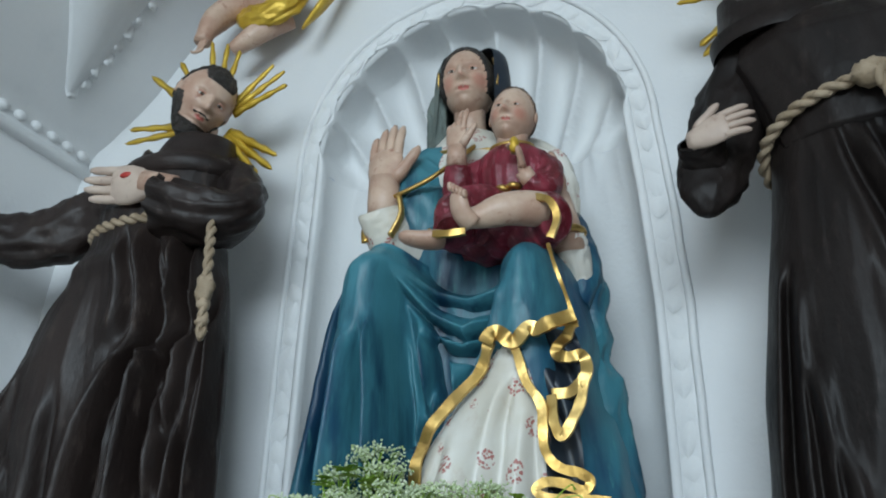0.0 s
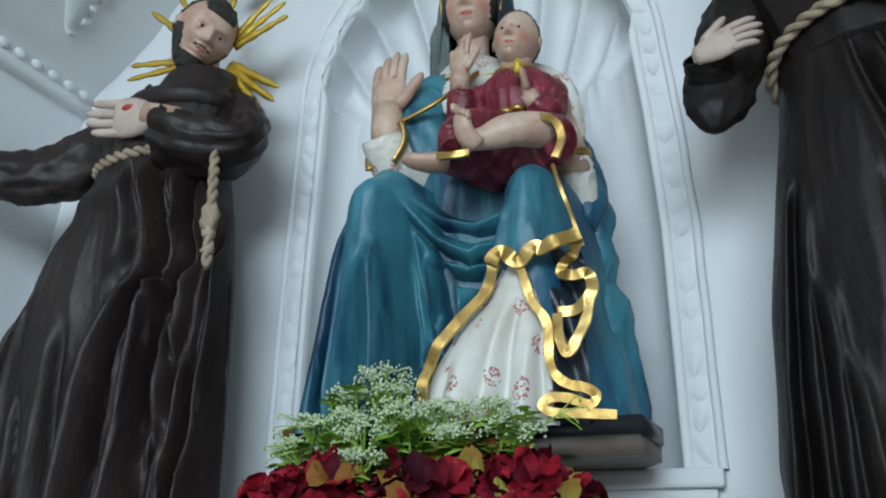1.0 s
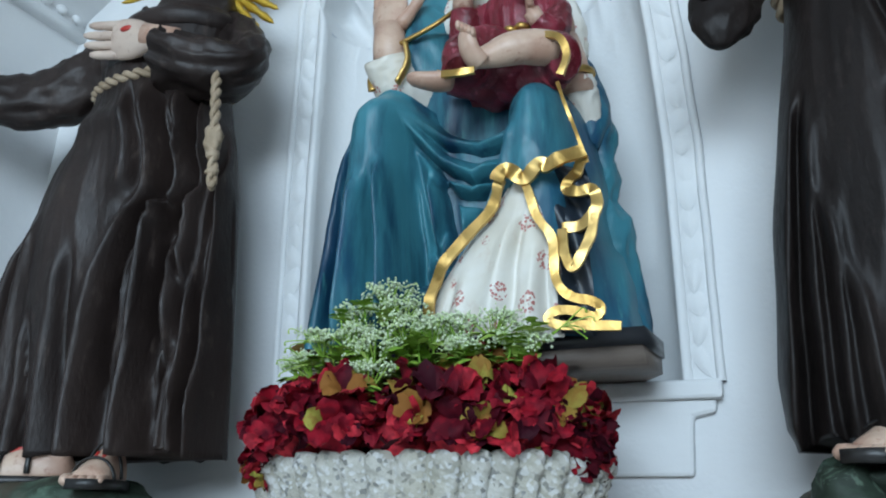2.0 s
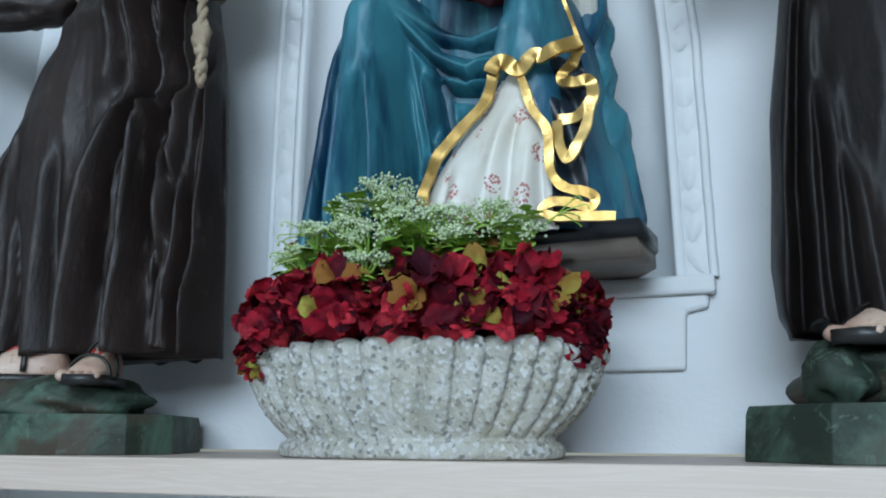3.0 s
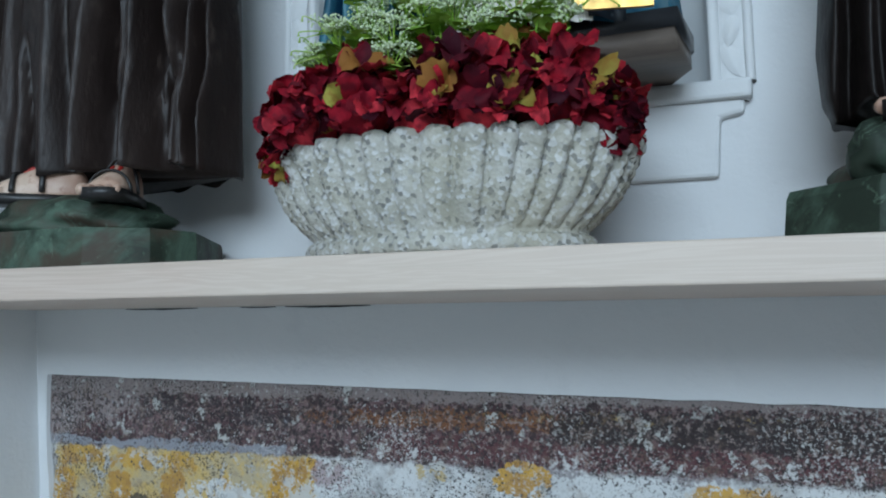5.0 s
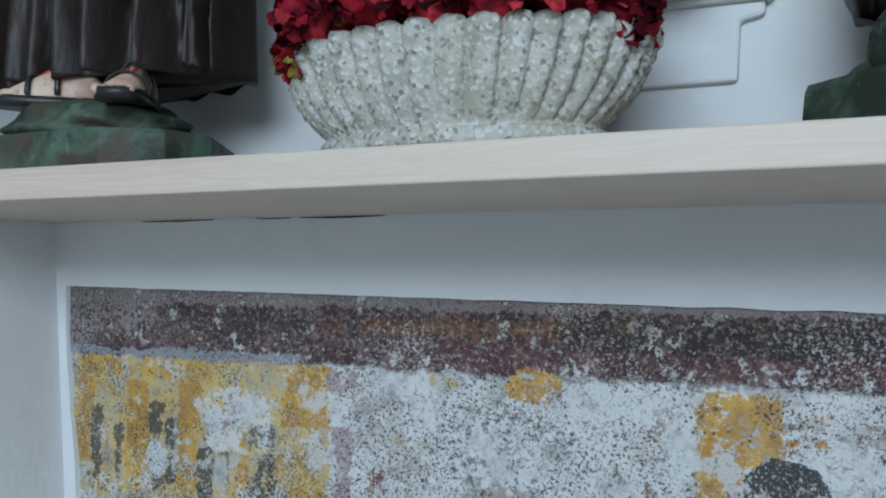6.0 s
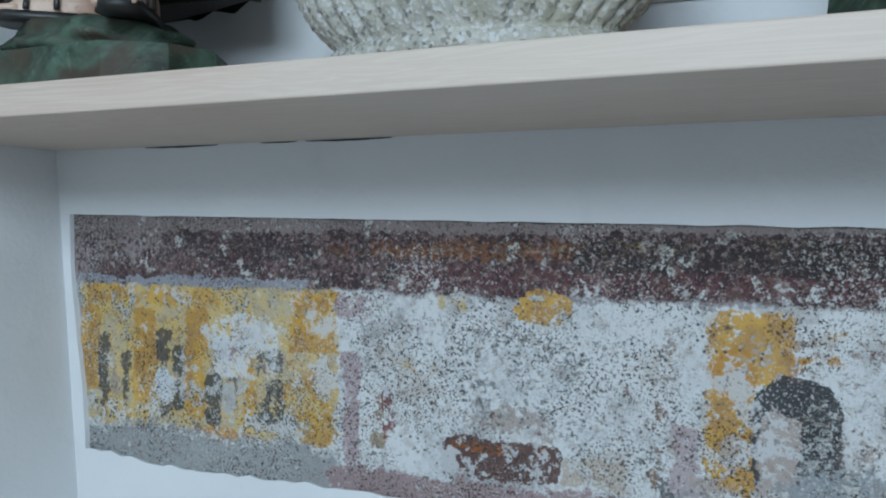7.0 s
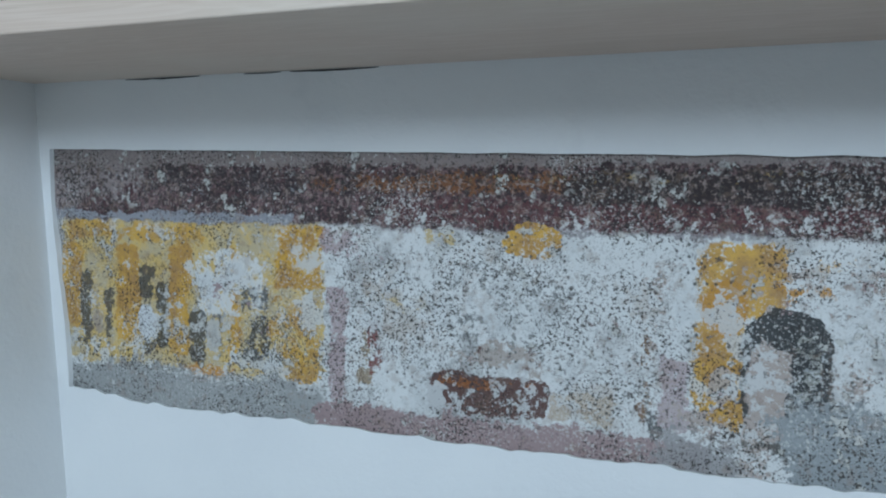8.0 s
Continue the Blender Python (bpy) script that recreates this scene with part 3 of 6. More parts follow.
def shell_edge(phi):
    """Scalloped rim of the shell, as a share of the arch."""
    x, z = -math.cos(phi) * niche_half(NICHE_SPRING), NICHE_SPRING + math.sin(phi) * NICHE_RISE
    return 1.0 + 0.055 * flute(x, z) * hermite(math.sin(phi), 0.02, 0.2)


s = Shape()
rows = []
for z in np.linspace(1.70, NICHE_SPRING, 18):
    w, mid = niche_half(z), niche_mid(z)
    rows.append([(mid - math.cos(a) * w, WALL_Y + 0.004 + math.sin(a) ** 0.6 * (0.125 + 0.060 * (flute(-math.cos(a) * w, z) - 0.4) * hermite(z, 2.30, 2.62)), z) for a in np.linspace(0, math.pi, 181)])
s.grid(rows, STUCCO)
rows = []
for rho in np.concatenate([np.linspace(0.0, 0.9, 26), np.linspace(0.92, 1.0, 9)]):
    row = []
    for phi in np.linspace(0, math.pi, 181):
        r = rho * shell_edge(phi)
        z = NICHE_SPRING + math.sin(phi) * NICHE_RISE * r
        x = -math.cos(phi) * niche_half(NICHE_SPRING) * r
        hollow = (1 - min(1.0, rho) ** 2) ** 0.3
        deep = hollow * (0.125 + 0.060 * (flute(x, z) - 0.4) * hermite(z, 2.30, 2.62))
        deep += (1 - hollow) * (0.026 + 0.046 * flute(x, z)) * hermite(math.sin(phi), 0.0, 0.3)
        row.append((niche_mid(z) - math.cos(phi) * niche_half(NICHE_SPRING) * r, WALL_Y + 0.004 + deep, z))
    rows.append(row)
# the rim's thickness, back to the face of the wall
rows.append([(p[0], WALL_Y - 0.004, p[2]) for p in rows[-1]])
s.grid(rows, STUCCO)
s.prism([(NX + 0.40, WALL_Y - 0.01), (NX - 0.40, WALL_Y - 0.01), (NX - 0.40, WALL_Y + 0.26), (NX + 0.40, WALL_Y + 0.26)], 2, 1.66, 1.70, STUCCO)
tagged(part("niche", s), "white stucco niche with a fluted shell head", "niche", kind="structure")


# moulded frame of the niche: outer fillet, leaf-carved band, inner fillet
def frame_path(off):
    up = np.linspace(1.70, NICHE_SPRING, 28)
    pts = [(niche_mid(z) - niche_half(z, off), z) for z in up]
    for a in np.linspace(0, math.pi, 74)[1:-1]:
        z = NICHE_SPRING + math.sin(a) * (NICHE_RISE + off)
        pts.append((niche_mid(z) - math.cos(a) * niche_half(NICHE_SPRING, off), z))
    return pts + [(niche_mid(z) + niche_half(z, off), z) for z in up[::-1]]


border = new("niche_border")
border.location = (NX, WALL_Y, 1.66)
tagged(border, "white stucco frame with carved leaf band round the niche", "moulding", kind="structure")
for name, off, w, proud in (("fillet", 0.059, 0.007, 0.016), ("band", 0.034, 0.022, 0.010)):
    s = Shape()
    rows = []
    prof = [(-w, 0.004), (-w, -proud * 0.7), (-w * 0.5, -proud), (w * 0.5, -proud), (w, -proud * 0.7), (w, 0.004)]
    inner = [frame_path(off + p[0]) for p in prof]
    for k in range(len(inner[0])):
        wob = 0.0015 * noise.noise(Vector((k * 0.35, off * 50, 0)))
        rows.append([(inner[j][k][0] + wob, WALL_Y + prof[j][1], inner[j][k][1]) for j in range(len(prof))])
    s.grid(rows, STUCCO)
    part(name, s, border, (NX, WALL_Y, 1.66))
# inner fillet, scalloped where it follows the shell
s = Shape()
rows = []
low, high = frame_path(0.0), frame_path(0.017)
for k, ((x0, z0), (x1, z1)) in enumerate(zip(low, high)):
    if 28 <= k < 100:
        phi = math.pi * (k - 27) / 73
        z0 = NICHE_SPRING + math.sin(phi) * NICHE_RISE * shell_edge(phi)
        x0 = niche_mid(z0) - math.cos(phi) * niche_half(NICHE_SPRING) * shell_edge(phi)
    rows.append([(x0, WALL_Y + 0.02, z0), (x0, WALL_Y - 0.010, z0), (x0 * 0.7 + x1 * 0.3, WALL_Y - 0.015, z0 * 0.7 + z1 * 0.3), (x1, WALL_Y - 0.010, z1), (x1, WALL_Y + 0.004, z1)])
s.grid(rows, STUCCO)
part("fillet", s, border, (NX, WALL_Y, 1.66))
# leaves on the band
LEAFSHAPE = Shape()
rows = []
for i, u in enumerate(np.linspace(0, 1, 9)):
    w = 0.023 * math.sin(math.pi * min(1, 0.15 + u * 0.85)) ** 0.7
    rows.append([(x * w, -0.015 * math.sin(math.pi * (0.1 + 0.85 * u)) * (1 - 0.75 * abs(x) ** 1.5) - 0.006 * u, (u - 0.5) * 0.062) for x in np.linspace(-1, 1, 7)])
LEAFSHAPE.grid(rows, STUCCO)
leaf_ob = part("leaf", LEAFSHAPE, border, (0, 0, 0))
leaf_mesh = leaf_ob.data
mid = frame_path(0.034)
dist, last, made_leaf = 0.0, None, 0
for k in range(1, len(mid)):
    (x0, z0), (x1, z1) = mid[k - 1], mid[k]
    seg = math.hypot(x1 - x0, z1 - z0)
    while dist + seg >= 0.046 * (made_leaf + 1):
        u = (0.046 * (made_leaf + 1) - dist) / seg
        ang = math.atan2(x1 - x0, z1 - z0)
        ob = leaf_ob if made_leaf == 0 else new("leaf", leaf_mesh)
        ob.parent = border
        ob.location = (x0 + (x1 - x0) * u - NX, -0.009, z0 + (z1 - z0) * u - 1.66)
        ob.rotation_euler = (0, ang + random.uniform(-0.5, 0.5), 0)
        ob.scale = (random.uniform(0.50, 0.85), random.uniform(0.20, 0.50), random.uniform(0.6, 1.0))
        made_leaf += 1
    dist += seg
# stepped sill and apron below the niche
s = Shape()
s.box((NX - 0.412, WALL_Y - 0.030, 1.672), (NX + 0.412, WALL_Y + 0.01, 1.702), STUCCO)
part("sill", s, border, (NX, WALL_Y, 1.66), soft=False, bevel=0.006)
s = Shape()
s.prism([(NX - 0.40, 1.676), (NX + 0.40, 1.676), (NX + 0.40, 1.652), (NX + 0.365, 1.645), (NX + 0.36, 1.556), (NX - 0.36, 1.556), (NX - 0.365, 1.645), (NX - 0.40, 1.652)], 1, WALL_Y - 0.016, WALL_Y + 0.01, STUCCO)
part("apron", s, border, (NX, WALL_Y, 1.66), soft=False, bevel=0.006)

# side walls and vault of the recess
s = Shape()
s.prism([(LEFT_X - 0.2, 0.0), (LEFT_X + 0.105, 0.0), (LEFT_X + 0.066, 0.52), (LEFT_X + 0.030, 1.0), (LEFT_X, 1.38), (LEFT_X, 2.50), (LEFT_X - 0.2, 2.50)], 1, FRONT_Y, 1.7, PLASTER)
tagged(part("wall_west", s, bevel=0.012, soft=False), "white plastered side wall of the recess", "wall", kind="structure")
s = Shape()
s.box((RIGHT_X, FRONT_Y, 0.0), (RIGHT_X + 0.2, 1.7, 2.30), PLASTER)
tagged(part("wall_east", s, bevel=0.012, soft=False), "white plastered side wall of the recess", "wall", kind="structure")
s = Shape()
rows = []
for y in np.linspace(FRONT_Y, WALL_Y + 0.01, 14):
    row = []
    for px, pz in SECTION:
        row.append((CX + px * (1.0 + 0.004 * noise.noise(Vector((px * 3, y * 3, pz)))), y, pz))
    rows.append(row)
s.grid(rows, PLASTER)
outer = [[(CX + px * 1.2, y, pz + 0.2) for px, pz in SECTION] for y in (FRONT_Y, WALL_Y + 0.2)]
s.grid(outer, PLASTER)
tagged(part("ceiling", s), "white plastered barrel vault over the recess", "ceiling", kind="structure")

# lower wall with the opening round the fresco
def fresco_foot(x):
    return 0.728 + 0.018 * hermite(x, -0.9, -1.2) + 0.010 * noise.noise(Vector((x * 9, 0, 3))) + 0.007 * noise.noise(Vector((x * 31, 0, 7)))


def fresco_head(x):
    return 1.2405 - 0.017 * (x + 1.2) + 0.0022 * noise.noise(Vector((x * 14, 2, 5)))


def fresco_side(z):
    return -1.186 + 0.04 * hermite(z, 1.2, 0.74) + 0.002 * noise.noise(Vector((z * 20, 4, 1)))


s = Shape()
xs = np.linspace(0, 1, 150)
for edge in ("head", "foot"):
    rows = []
    for u in np.linspace(0, 1, 7):
        row = []
        for v in xs:
            x = fresco_side(1.24 if edge == "head" else 0.74) + v * (RIGHT_X - fresco_side(1.0))
            e = fresco_head(x) if edge == "head" else fresco_foot(x)
            far = 1.40 if edge == "head" else 0.0
            row.append((x, LOW_Y, e + (far - e) * u))
        rows.append(row)
    lip = [[(p[0], LOW_Y + 0.016, p[2] + (0.003 if edge == "head" else -0.003)) for p in rows[0]]]
    s.grid(lip + rows, PLASTER)
rows = []
for z in np.linspace(0.0, 1.40, 60):
    e = fresco_side(z)
    rows.append([(e + 0.003, LOW_Y + 0.016, z), (e, LOW_Y, z), (e - 0.05, LOW_Y, z), (LEFT_X - 0.02, LOW_Y, z)])
s.grid(rows, PLASTER)
tagged(part("wall_north_lower", s, soft=False), "white plastered wall round the uncovered fresco", "wall", kind="structure")

s = Shape()
rows = [[(x, LOW_Y + 0.010 + 0.0035 * noise.noise(Vector((x * 12, 0, z * 12))) + 0.0016 * noise.noise(Vector((x * 50, 1, z * 50))), z) for x in np.linspace(-1.22, RIGHT_X, 260)] for z in np.linspace(0.66, 1.27, 90)]
s.grid(rows, fresco_at)
tagged(part("fresco", s), "worn fresco fragment with ochre figures under a dark frieze", "wall painting", kind="structure")

# room behind the camera
s = Shape()
s.box((-3.2, -4.2, -0.1), (3.4, 1.8, 0.0), ROOM)
tagged(part("floor", s, soft=False), "grey stone chapel floor", "floor", kind="structure")
s = Shape()
s.box((-3.2, -4.2, 4.6), (3.4, 1.8, 4.7), ROOM)
tagged(part("ceiling", s, soft=False), "plain plastered chapel ceiling", "ceiling", kind="structure")
for lo, hi in (((-3.2, -4.2, 0), (-3.0, FRONT_Y, 4.6)), ((3.2, -4.2, 0), (3.4, FRONT_Y, 4.6)),
               ((-3.2, FRONT_Y, 0), (LEFT_X - 0.2, FRONT_Y + 0.2, 4.6)), ((RIGHT_X + 0.2, FRONT_Y, 0), (3.4, FRONT_Y + 0.2, 4.6)),
               ((LEFT_X - 0.2, FRONT_Y, 3.33), (RIGHT_X + 0.2, FRONT_Y + 0.2, 4.6)),
               ((-3.2, -4.2, 0), (-2.35, -4.0, 4.6)), ((2.55, -4.2, 0), (3.4, -4.0, 4.6)), ((-2.35, -4.2, 0), (2.55, -4.0, 1.9)), ((-2.35, -4.2, 3.9), (2.55, -4.0, 4.6))):
    s = Shape()
    s.box(lo, hi, ROOM)
    tagged(part("wall_room", s, soft=False), "plain plastered chapel wall", "wall", kind="structure")

# shelf
s = Shape()
s.box((LEFT_X + 0.002, SHELF_FRONT, SHELF_BOTTOM), (RIGHT_X - 0.002, LOW_Y, SHELF_TOP), WOOD)
tagged(part("shelf", s, origin=(CX, 1.27, SHELF_BOTTOM), soft=False, bevel=0.003), "thick pale planed wooden shelf across the recess", "shelf")


# ---- stucco of the vault ----
def bead_row():
    m = new("bead_moulding")
    m.location = (CX - 1.02, 0.9, 2.62)
    tagged(m, "white stucco bead moulding along the side wall", "moulding", kind="structure")
    s = Shape()
    prof = [(-0.03, 2.585), (0.012, 2.588), (0.020, 2.600), (0.012, 2.612), (0.008, 2.618), (0.008, 2.650), (0.022, 2.654), (0.030, 2.664), (0.024, 2.676), (-0.03, 2.69)]
    rows = [[(CX - 1.02 + px, y, pz) for px, pz in prof] for y in np.linspace(FRONT_Y, WALL_Y + 0.002, 20)]
    s.grid(rows, STUCCO, wrap=True, caps=True)
    part("cornice", s, m, m.location)
    b = Shape()
    b.ball((0, 0, 0), (0.011, 0.017, 0.0125), STUCCO, n=12)
    first = part("bead", b, m, (0, 0, 0))
    k = 0
    y = WALL_Y - 0.03
    while y > FRONT_Y + 0.05:
        ob = first if k == 0 else new("bead", first.data)
        ob.parent = m
        ob.location = (0.011, y - 0.9, 0.014)
        k += 1
        y -= 0.049
    return m


bead_row()


def vault_point(u, y, lift=0.0):
    """A point on the vault's left half; u runs from the springing to the crown."""
    i = u * 59
    k = min(int(i), 58)
    p = SECTION[k] + (SECTION[k + 1] - SECTION[k]) * (i - k)
    d = SECTION[k + 1] - SECTION[k]
    n = np.array((d[1], -d[0])) / np.linalg.norm(d)
    return (CX + p[0] + n[0] * lift, y, p[1] + n[1] * lift)


# raised panel with a leaf edge on the vault
panel = new("vault_panel")
panel.location = vault_point(0.6, 1.0)
tagged(panel, "raised white stucco panel with a leaf edge on the vault", "moulding", kind="structure")
s = Shape()
rows = []
for u in np.linspace(0, 1, 14):
    w = 0.01 + 0.40 * u
    rows.append([vault_point(0.40 + 0.42 * u, 1.27 - w * v, 0.001 if v in (0, 1) else 0.016) for v in (0, 0.02, 0.5, 0.98, 1)])
s.grid(rows, STUCCO)
part("field", s, panel, panel.location)
for k in range(13):
    u = k / 12
    s = Shape()
    s.ball(vault_point(0.41 + 0.40 * u, 1.272 + 0.008 * (k % 2), 0.004), (0.008, 0.016, 0.022), STUCCO, n=10, lump=0.7, seed=k)
    part("leaf", s, panel, panel.location)


# ---- carved figures ----
def robe(s, levels, mat, folds=14, amp=0.06, n=150, rows=70, seed=1, hem=0.0):
    """A draped body. levels: (z, x centre, y centre, half width, half depth, fold strength)."""
    L = np.array(levels, float)
    out = []
    zs = np.linspace(L[0, 0], L[-1, 0], rows)
    for z in zs:
        x, y, rx, ry, k = (np.interp(z, L[:, 0], L[:, j]) for j in range(1, 6))
        row = []
        for a in np.linspace(0, 2 * math.pi, n, endpoint=False):
            d = Vector((math.cos(a) * 1.6 + seed, math.sin(a) * 1.6, z * 0.55))
            ph = a * folds + 3.2 * noise.noise(d * 1.2) + (z - zs[0]) * 1.3
            fold = 1 - abs(math.sin(ph / 2)) ** 0.75 * 2
            w = 0.55 + 0.9 * noise.noise(d * 1.7 + Vector((9, 0, 0)))
            fine = 0.35 * (1 - 2.5 * abs(noise.noise(Vector((math.cos(a) * 7, math.sin(a) * 7 + seed, z * 3.2)))))
            r = 1 + amp * k * (fold * max(0.1, w) + fine)
            e = 0.012 * math.sin(a * 5 + seed) * hem if z == zs[0] else 0
            row.append((x + math.cos(a) * rx * r, y + math.sin(a) * ry * r, z + e))
        out.append(row)
    s.grid(out, mat, wrap=True, caps=True)


def soften(lines, wide=1.0):
    """Fold lines rounded into curves."""
    return [([tuple(q) for q in smooth(pts, 5 * len(pts))], w * wide, rise, lean) for pts, w, rise, lean in lines]


def crests(lines, x, z, across=False):
    """How far carved folds stand out at a place. lines: (points (z, x) from the top down, width, rise, side of the hollow, which may be 0);
    across: points (x, z) from west to east instead, hollow below or above."""
    out = 0.0
    for pts, w, rise, lean in lines:
        a, b = (x, z) if across else (z, x)
        ks, vs = [q[0] for q in pts], [q[1] for q in pts]
        if not across:
            ks, vs = ks[::-1], vs[::-1]
        c = float(np.interp(a, ks, vs)) + 0.004 * noise.noise(Vector((vs[0] * 37, 1.0, a * 9)))
        ends = hermite(a, ks[0] - 0.012, ks[0] + 0.05) if across or ks[0] > 1.76 else 1.0
        ends *= hermite(a, ks[-1] + 0.012, ks[-1] - 0.06)
        grow = 1.0
        if not across and rise > 0:
            grow = 0.70 + 0.60 * hermite(a, ks[-1], ks[0] - 0.05)
        d = (b - c) / (w * grow)
        if ends and abs(d) < 5:
            out += ends * rise * grow * (math.exp(-abs(d) ** 1.5) - (1.15 * math.exp(-((d - lean * 1.55) / 0.55) ** 2) if lean else 0.0))
    return out


def drape(s, sides, mid_y, front, back, lines, mat, bulges=(), n=230, rows=120, hem=0.006, pleats=None):
    """A long habit: sides are (z, west edge, east edge) from the hem up; front and back its depth; lines its carved folds."""
    S = np.array(sides, float)
    lines = soften(lines)
    out = []
    for i, z in enumerate(np.linspace(S[0, 0], S[-1, 0], rows)):
        xl, xr = np.interp(z, S[:, 0], S[:, 1]), np.interp(z, S[:, 0], S[:, 2])
        cx, hw = (xl + xr) / 2, (xr - xl) / 2
        row = []
        for j in range(n):
            a = math.pi * (1 + j / (n * 0.76)) if j < n * 0.76 else math.pi * (j - n * 0.76) / (n * 0.24)
            u, v = math.cos(a), math.sin(a)
            x = cx + hw * u
            if v <= 0:
                y = mid_y - front * (-v) ** 0.85
                fade = hermite(-v, 0.0, 0.35)
                y -= 1.15 * crests(lines, x, z) * (0.25 + 0.75 * fade)
                for bx, bz, sx, sz, rise in bulges:
                    y -= rise * gauss(x, bx, sx) * gauss(z, bz, sz) * fade
                y -= 0.005 * fade * (1 - 2.5 * abs(noise.noise(Vector((x * 19, 3.0, z * 3.2))))) + 0.0015 * fade * (1 - 2.5 * abs(noise.noise(Vector((x * 45, 8.0, z * 6)))))
                if pleats:
                    line, gap, rise = pleats
                    edge = float(np.interp(z, [q[0] for q in line[::-1]], [q[1] for q in line[::-1]]))
                    turn = (x + 0.020 * noise.noise(Vector((x * 6, 5.0, z * 2.2)))) / gap
                    y -= hermite(x, edge + 0.004, edge + 0.03) * hermite(z, 2.26, 2.05) * rise * (0.6 + 0.5 * noise.noise(Vector((x * 14, 2.0, z * 3)))) * (1 - 2 * abs(math.sin(math.pi * turn)) ** 0.7)
                x += 0.006 * noise.noise(Vector((x * 12, y * 12, z * 5)))
            else:
                y = mid_y + back * v
            row.append((x, y, z + (hem * (math.sin(x * 70) + noise.noise(Vector((x * 30, 0, 0)))) if i == 0 else 0.0)))
        out.append(row)
    s.grid(out, mat, wrap=True, caps=True)


def facing(front, up):
    """The turn of a head whose face looks along front."""
    f, u = Vector(front).normalized(), Vector(up)
    u = (u - f * u.dot(f)).normalized()
    r = u.cross(f)
    return Matrix(((r[0], -f[0], u[0]), (r[1], -f[1], u[1]), (r[2], -f[2], u[2]))).to_4x4()


def sleeve(s, path, radii, mat, n=44, rows=56, folds=5, amp=0.20, seed=0.0, flat=0.8, twist=1.0, inner=None):
    P = smooth(path, rows)
    R = np.interp(np.linspace(0, 1, rows), np.linspace(0, 1, len(radii)), radii)
    out = []
    side0 = None
    for i in range(rows):
        d = Vector(P[min(i + 1, rows - 1)] - P[max(i - 1, 0)]).normalized()
        side = d.cross(Vector((0, 1, 0.2))) if side0 is None else side0 - d * side0.dot(d)
        side.normalize()
        side0 = side
        other = d.cross(side)
        row = []
        for a in np.linspace(0, 2 * math.pi, n, endpoint=False):
            q = Vector((math.cos(a) * 1.1 + seed, math.sin(a) * 1.1, i / rows * folds * 0.62))
            v = 1 - 2.6 * abs(noise.noise(q * 1.5 + Vector((0, seed, 0))))
            w = 1 - 2.6 * abs(noise.noise(q * 3.1 + Vector((seed, 4, 0))))
            r = R[i] * (1 + amp * (0.75 * v + 0.38 * w - 0.35))
            row.append(Vector(P[i]) + side * math.cos(a) * r + other * math.sin(a) * r * flat)
        out.append(row)
    # shallow cap in the opening; the friars' near-black stands in for depth shade
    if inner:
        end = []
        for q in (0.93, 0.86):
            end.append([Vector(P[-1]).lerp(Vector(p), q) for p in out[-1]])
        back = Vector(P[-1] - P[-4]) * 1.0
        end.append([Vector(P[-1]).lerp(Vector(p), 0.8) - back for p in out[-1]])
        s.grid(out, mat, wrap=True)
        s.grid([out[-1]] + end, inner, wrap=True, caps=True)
    else:
        s.grid(out, mat, wrap=True, caps=True)


def hand_form(s, wrist, along, across, size, mat, curl=0.3, spread=0.12, thumb=1, out=True):
    """Palm, four fingers and a thumb. along: wrist to fingers; across: towards the thumb; size: whole length."""
    u = Vector(along).normalized()
    v = (Vector(across) - u * Vector(across).dot(u)).normalized()
    w = u.cross(v) * thumb
    o = Vector(wrist)
    pw, pl = size * 0.23, size * 0.50
    rows = []
    for k, (t, a, b) in enumerate(((-0.14, 0.66, 0.62), (0.0, 0.70, 0.62), (0.2, 0.9, 0.66), (0.5, 1.05, 0.6), (0.8, 1.06, 0.5), (1.0, 0.98, 0.42), (1.06, 0.8, 0.3))):
        rows.append([o + u * pl * t + v * math.cos(x) * pw * a + w * math.sin(x) * pw * b * 0.75 for x in np.linspace(0, 2 * math.pi, 18, endpoint=False)])
    s.grid(rows, mat, wrap=True, caps=True)
    for k in range(4):
        off = (1.5 - k) * 0.50
        ln = size * (0.44, 0.50, 0.47, 0.37)[k]
        c = curl * (1 + 0.25 * k) if not isinstance(curl, (tuple, list)) else curl[k]
        base = o + u * pl * 0.94 + v * pw * off
        d = (u + v * spread * off).normalized()
        pts, ang = [base - d * ln * 0.1], 0.0
        p = base.copy()
        for j in range(7):
            pts.append(p.copy())
            ang += c * (0.12 if j < 1 else 0.30)
            p += (d * math.cos(ang) + w * math.sin(ang)) * ln / 6.3
        r = size * 0.058
        s.tube(pts, [r * q for q in (0.95, 1.05, 0.98, 1.02, 0.92, 0.95, 0.84, 0.45)], mat, n=10, up=w)
    if not out:
        return
    base = o + u * pl * 0.28 + v * pw * 0.75
    d = (u * 0.72 + v * 0.62 + w * 0.15).normalized()
    pts = [base + d * size * 0.40 * q + u * size * 0.07 * q * q for q in (-0.15, 0.1, 0.3, 0.5, 0.7, 0.88, 1.0)]
    s.tube(pts, [size * q for q in (0.085, 0.088, 0.078, 0.066, 0.068, 0.056, 0.025)], mat, n=10, up=w)


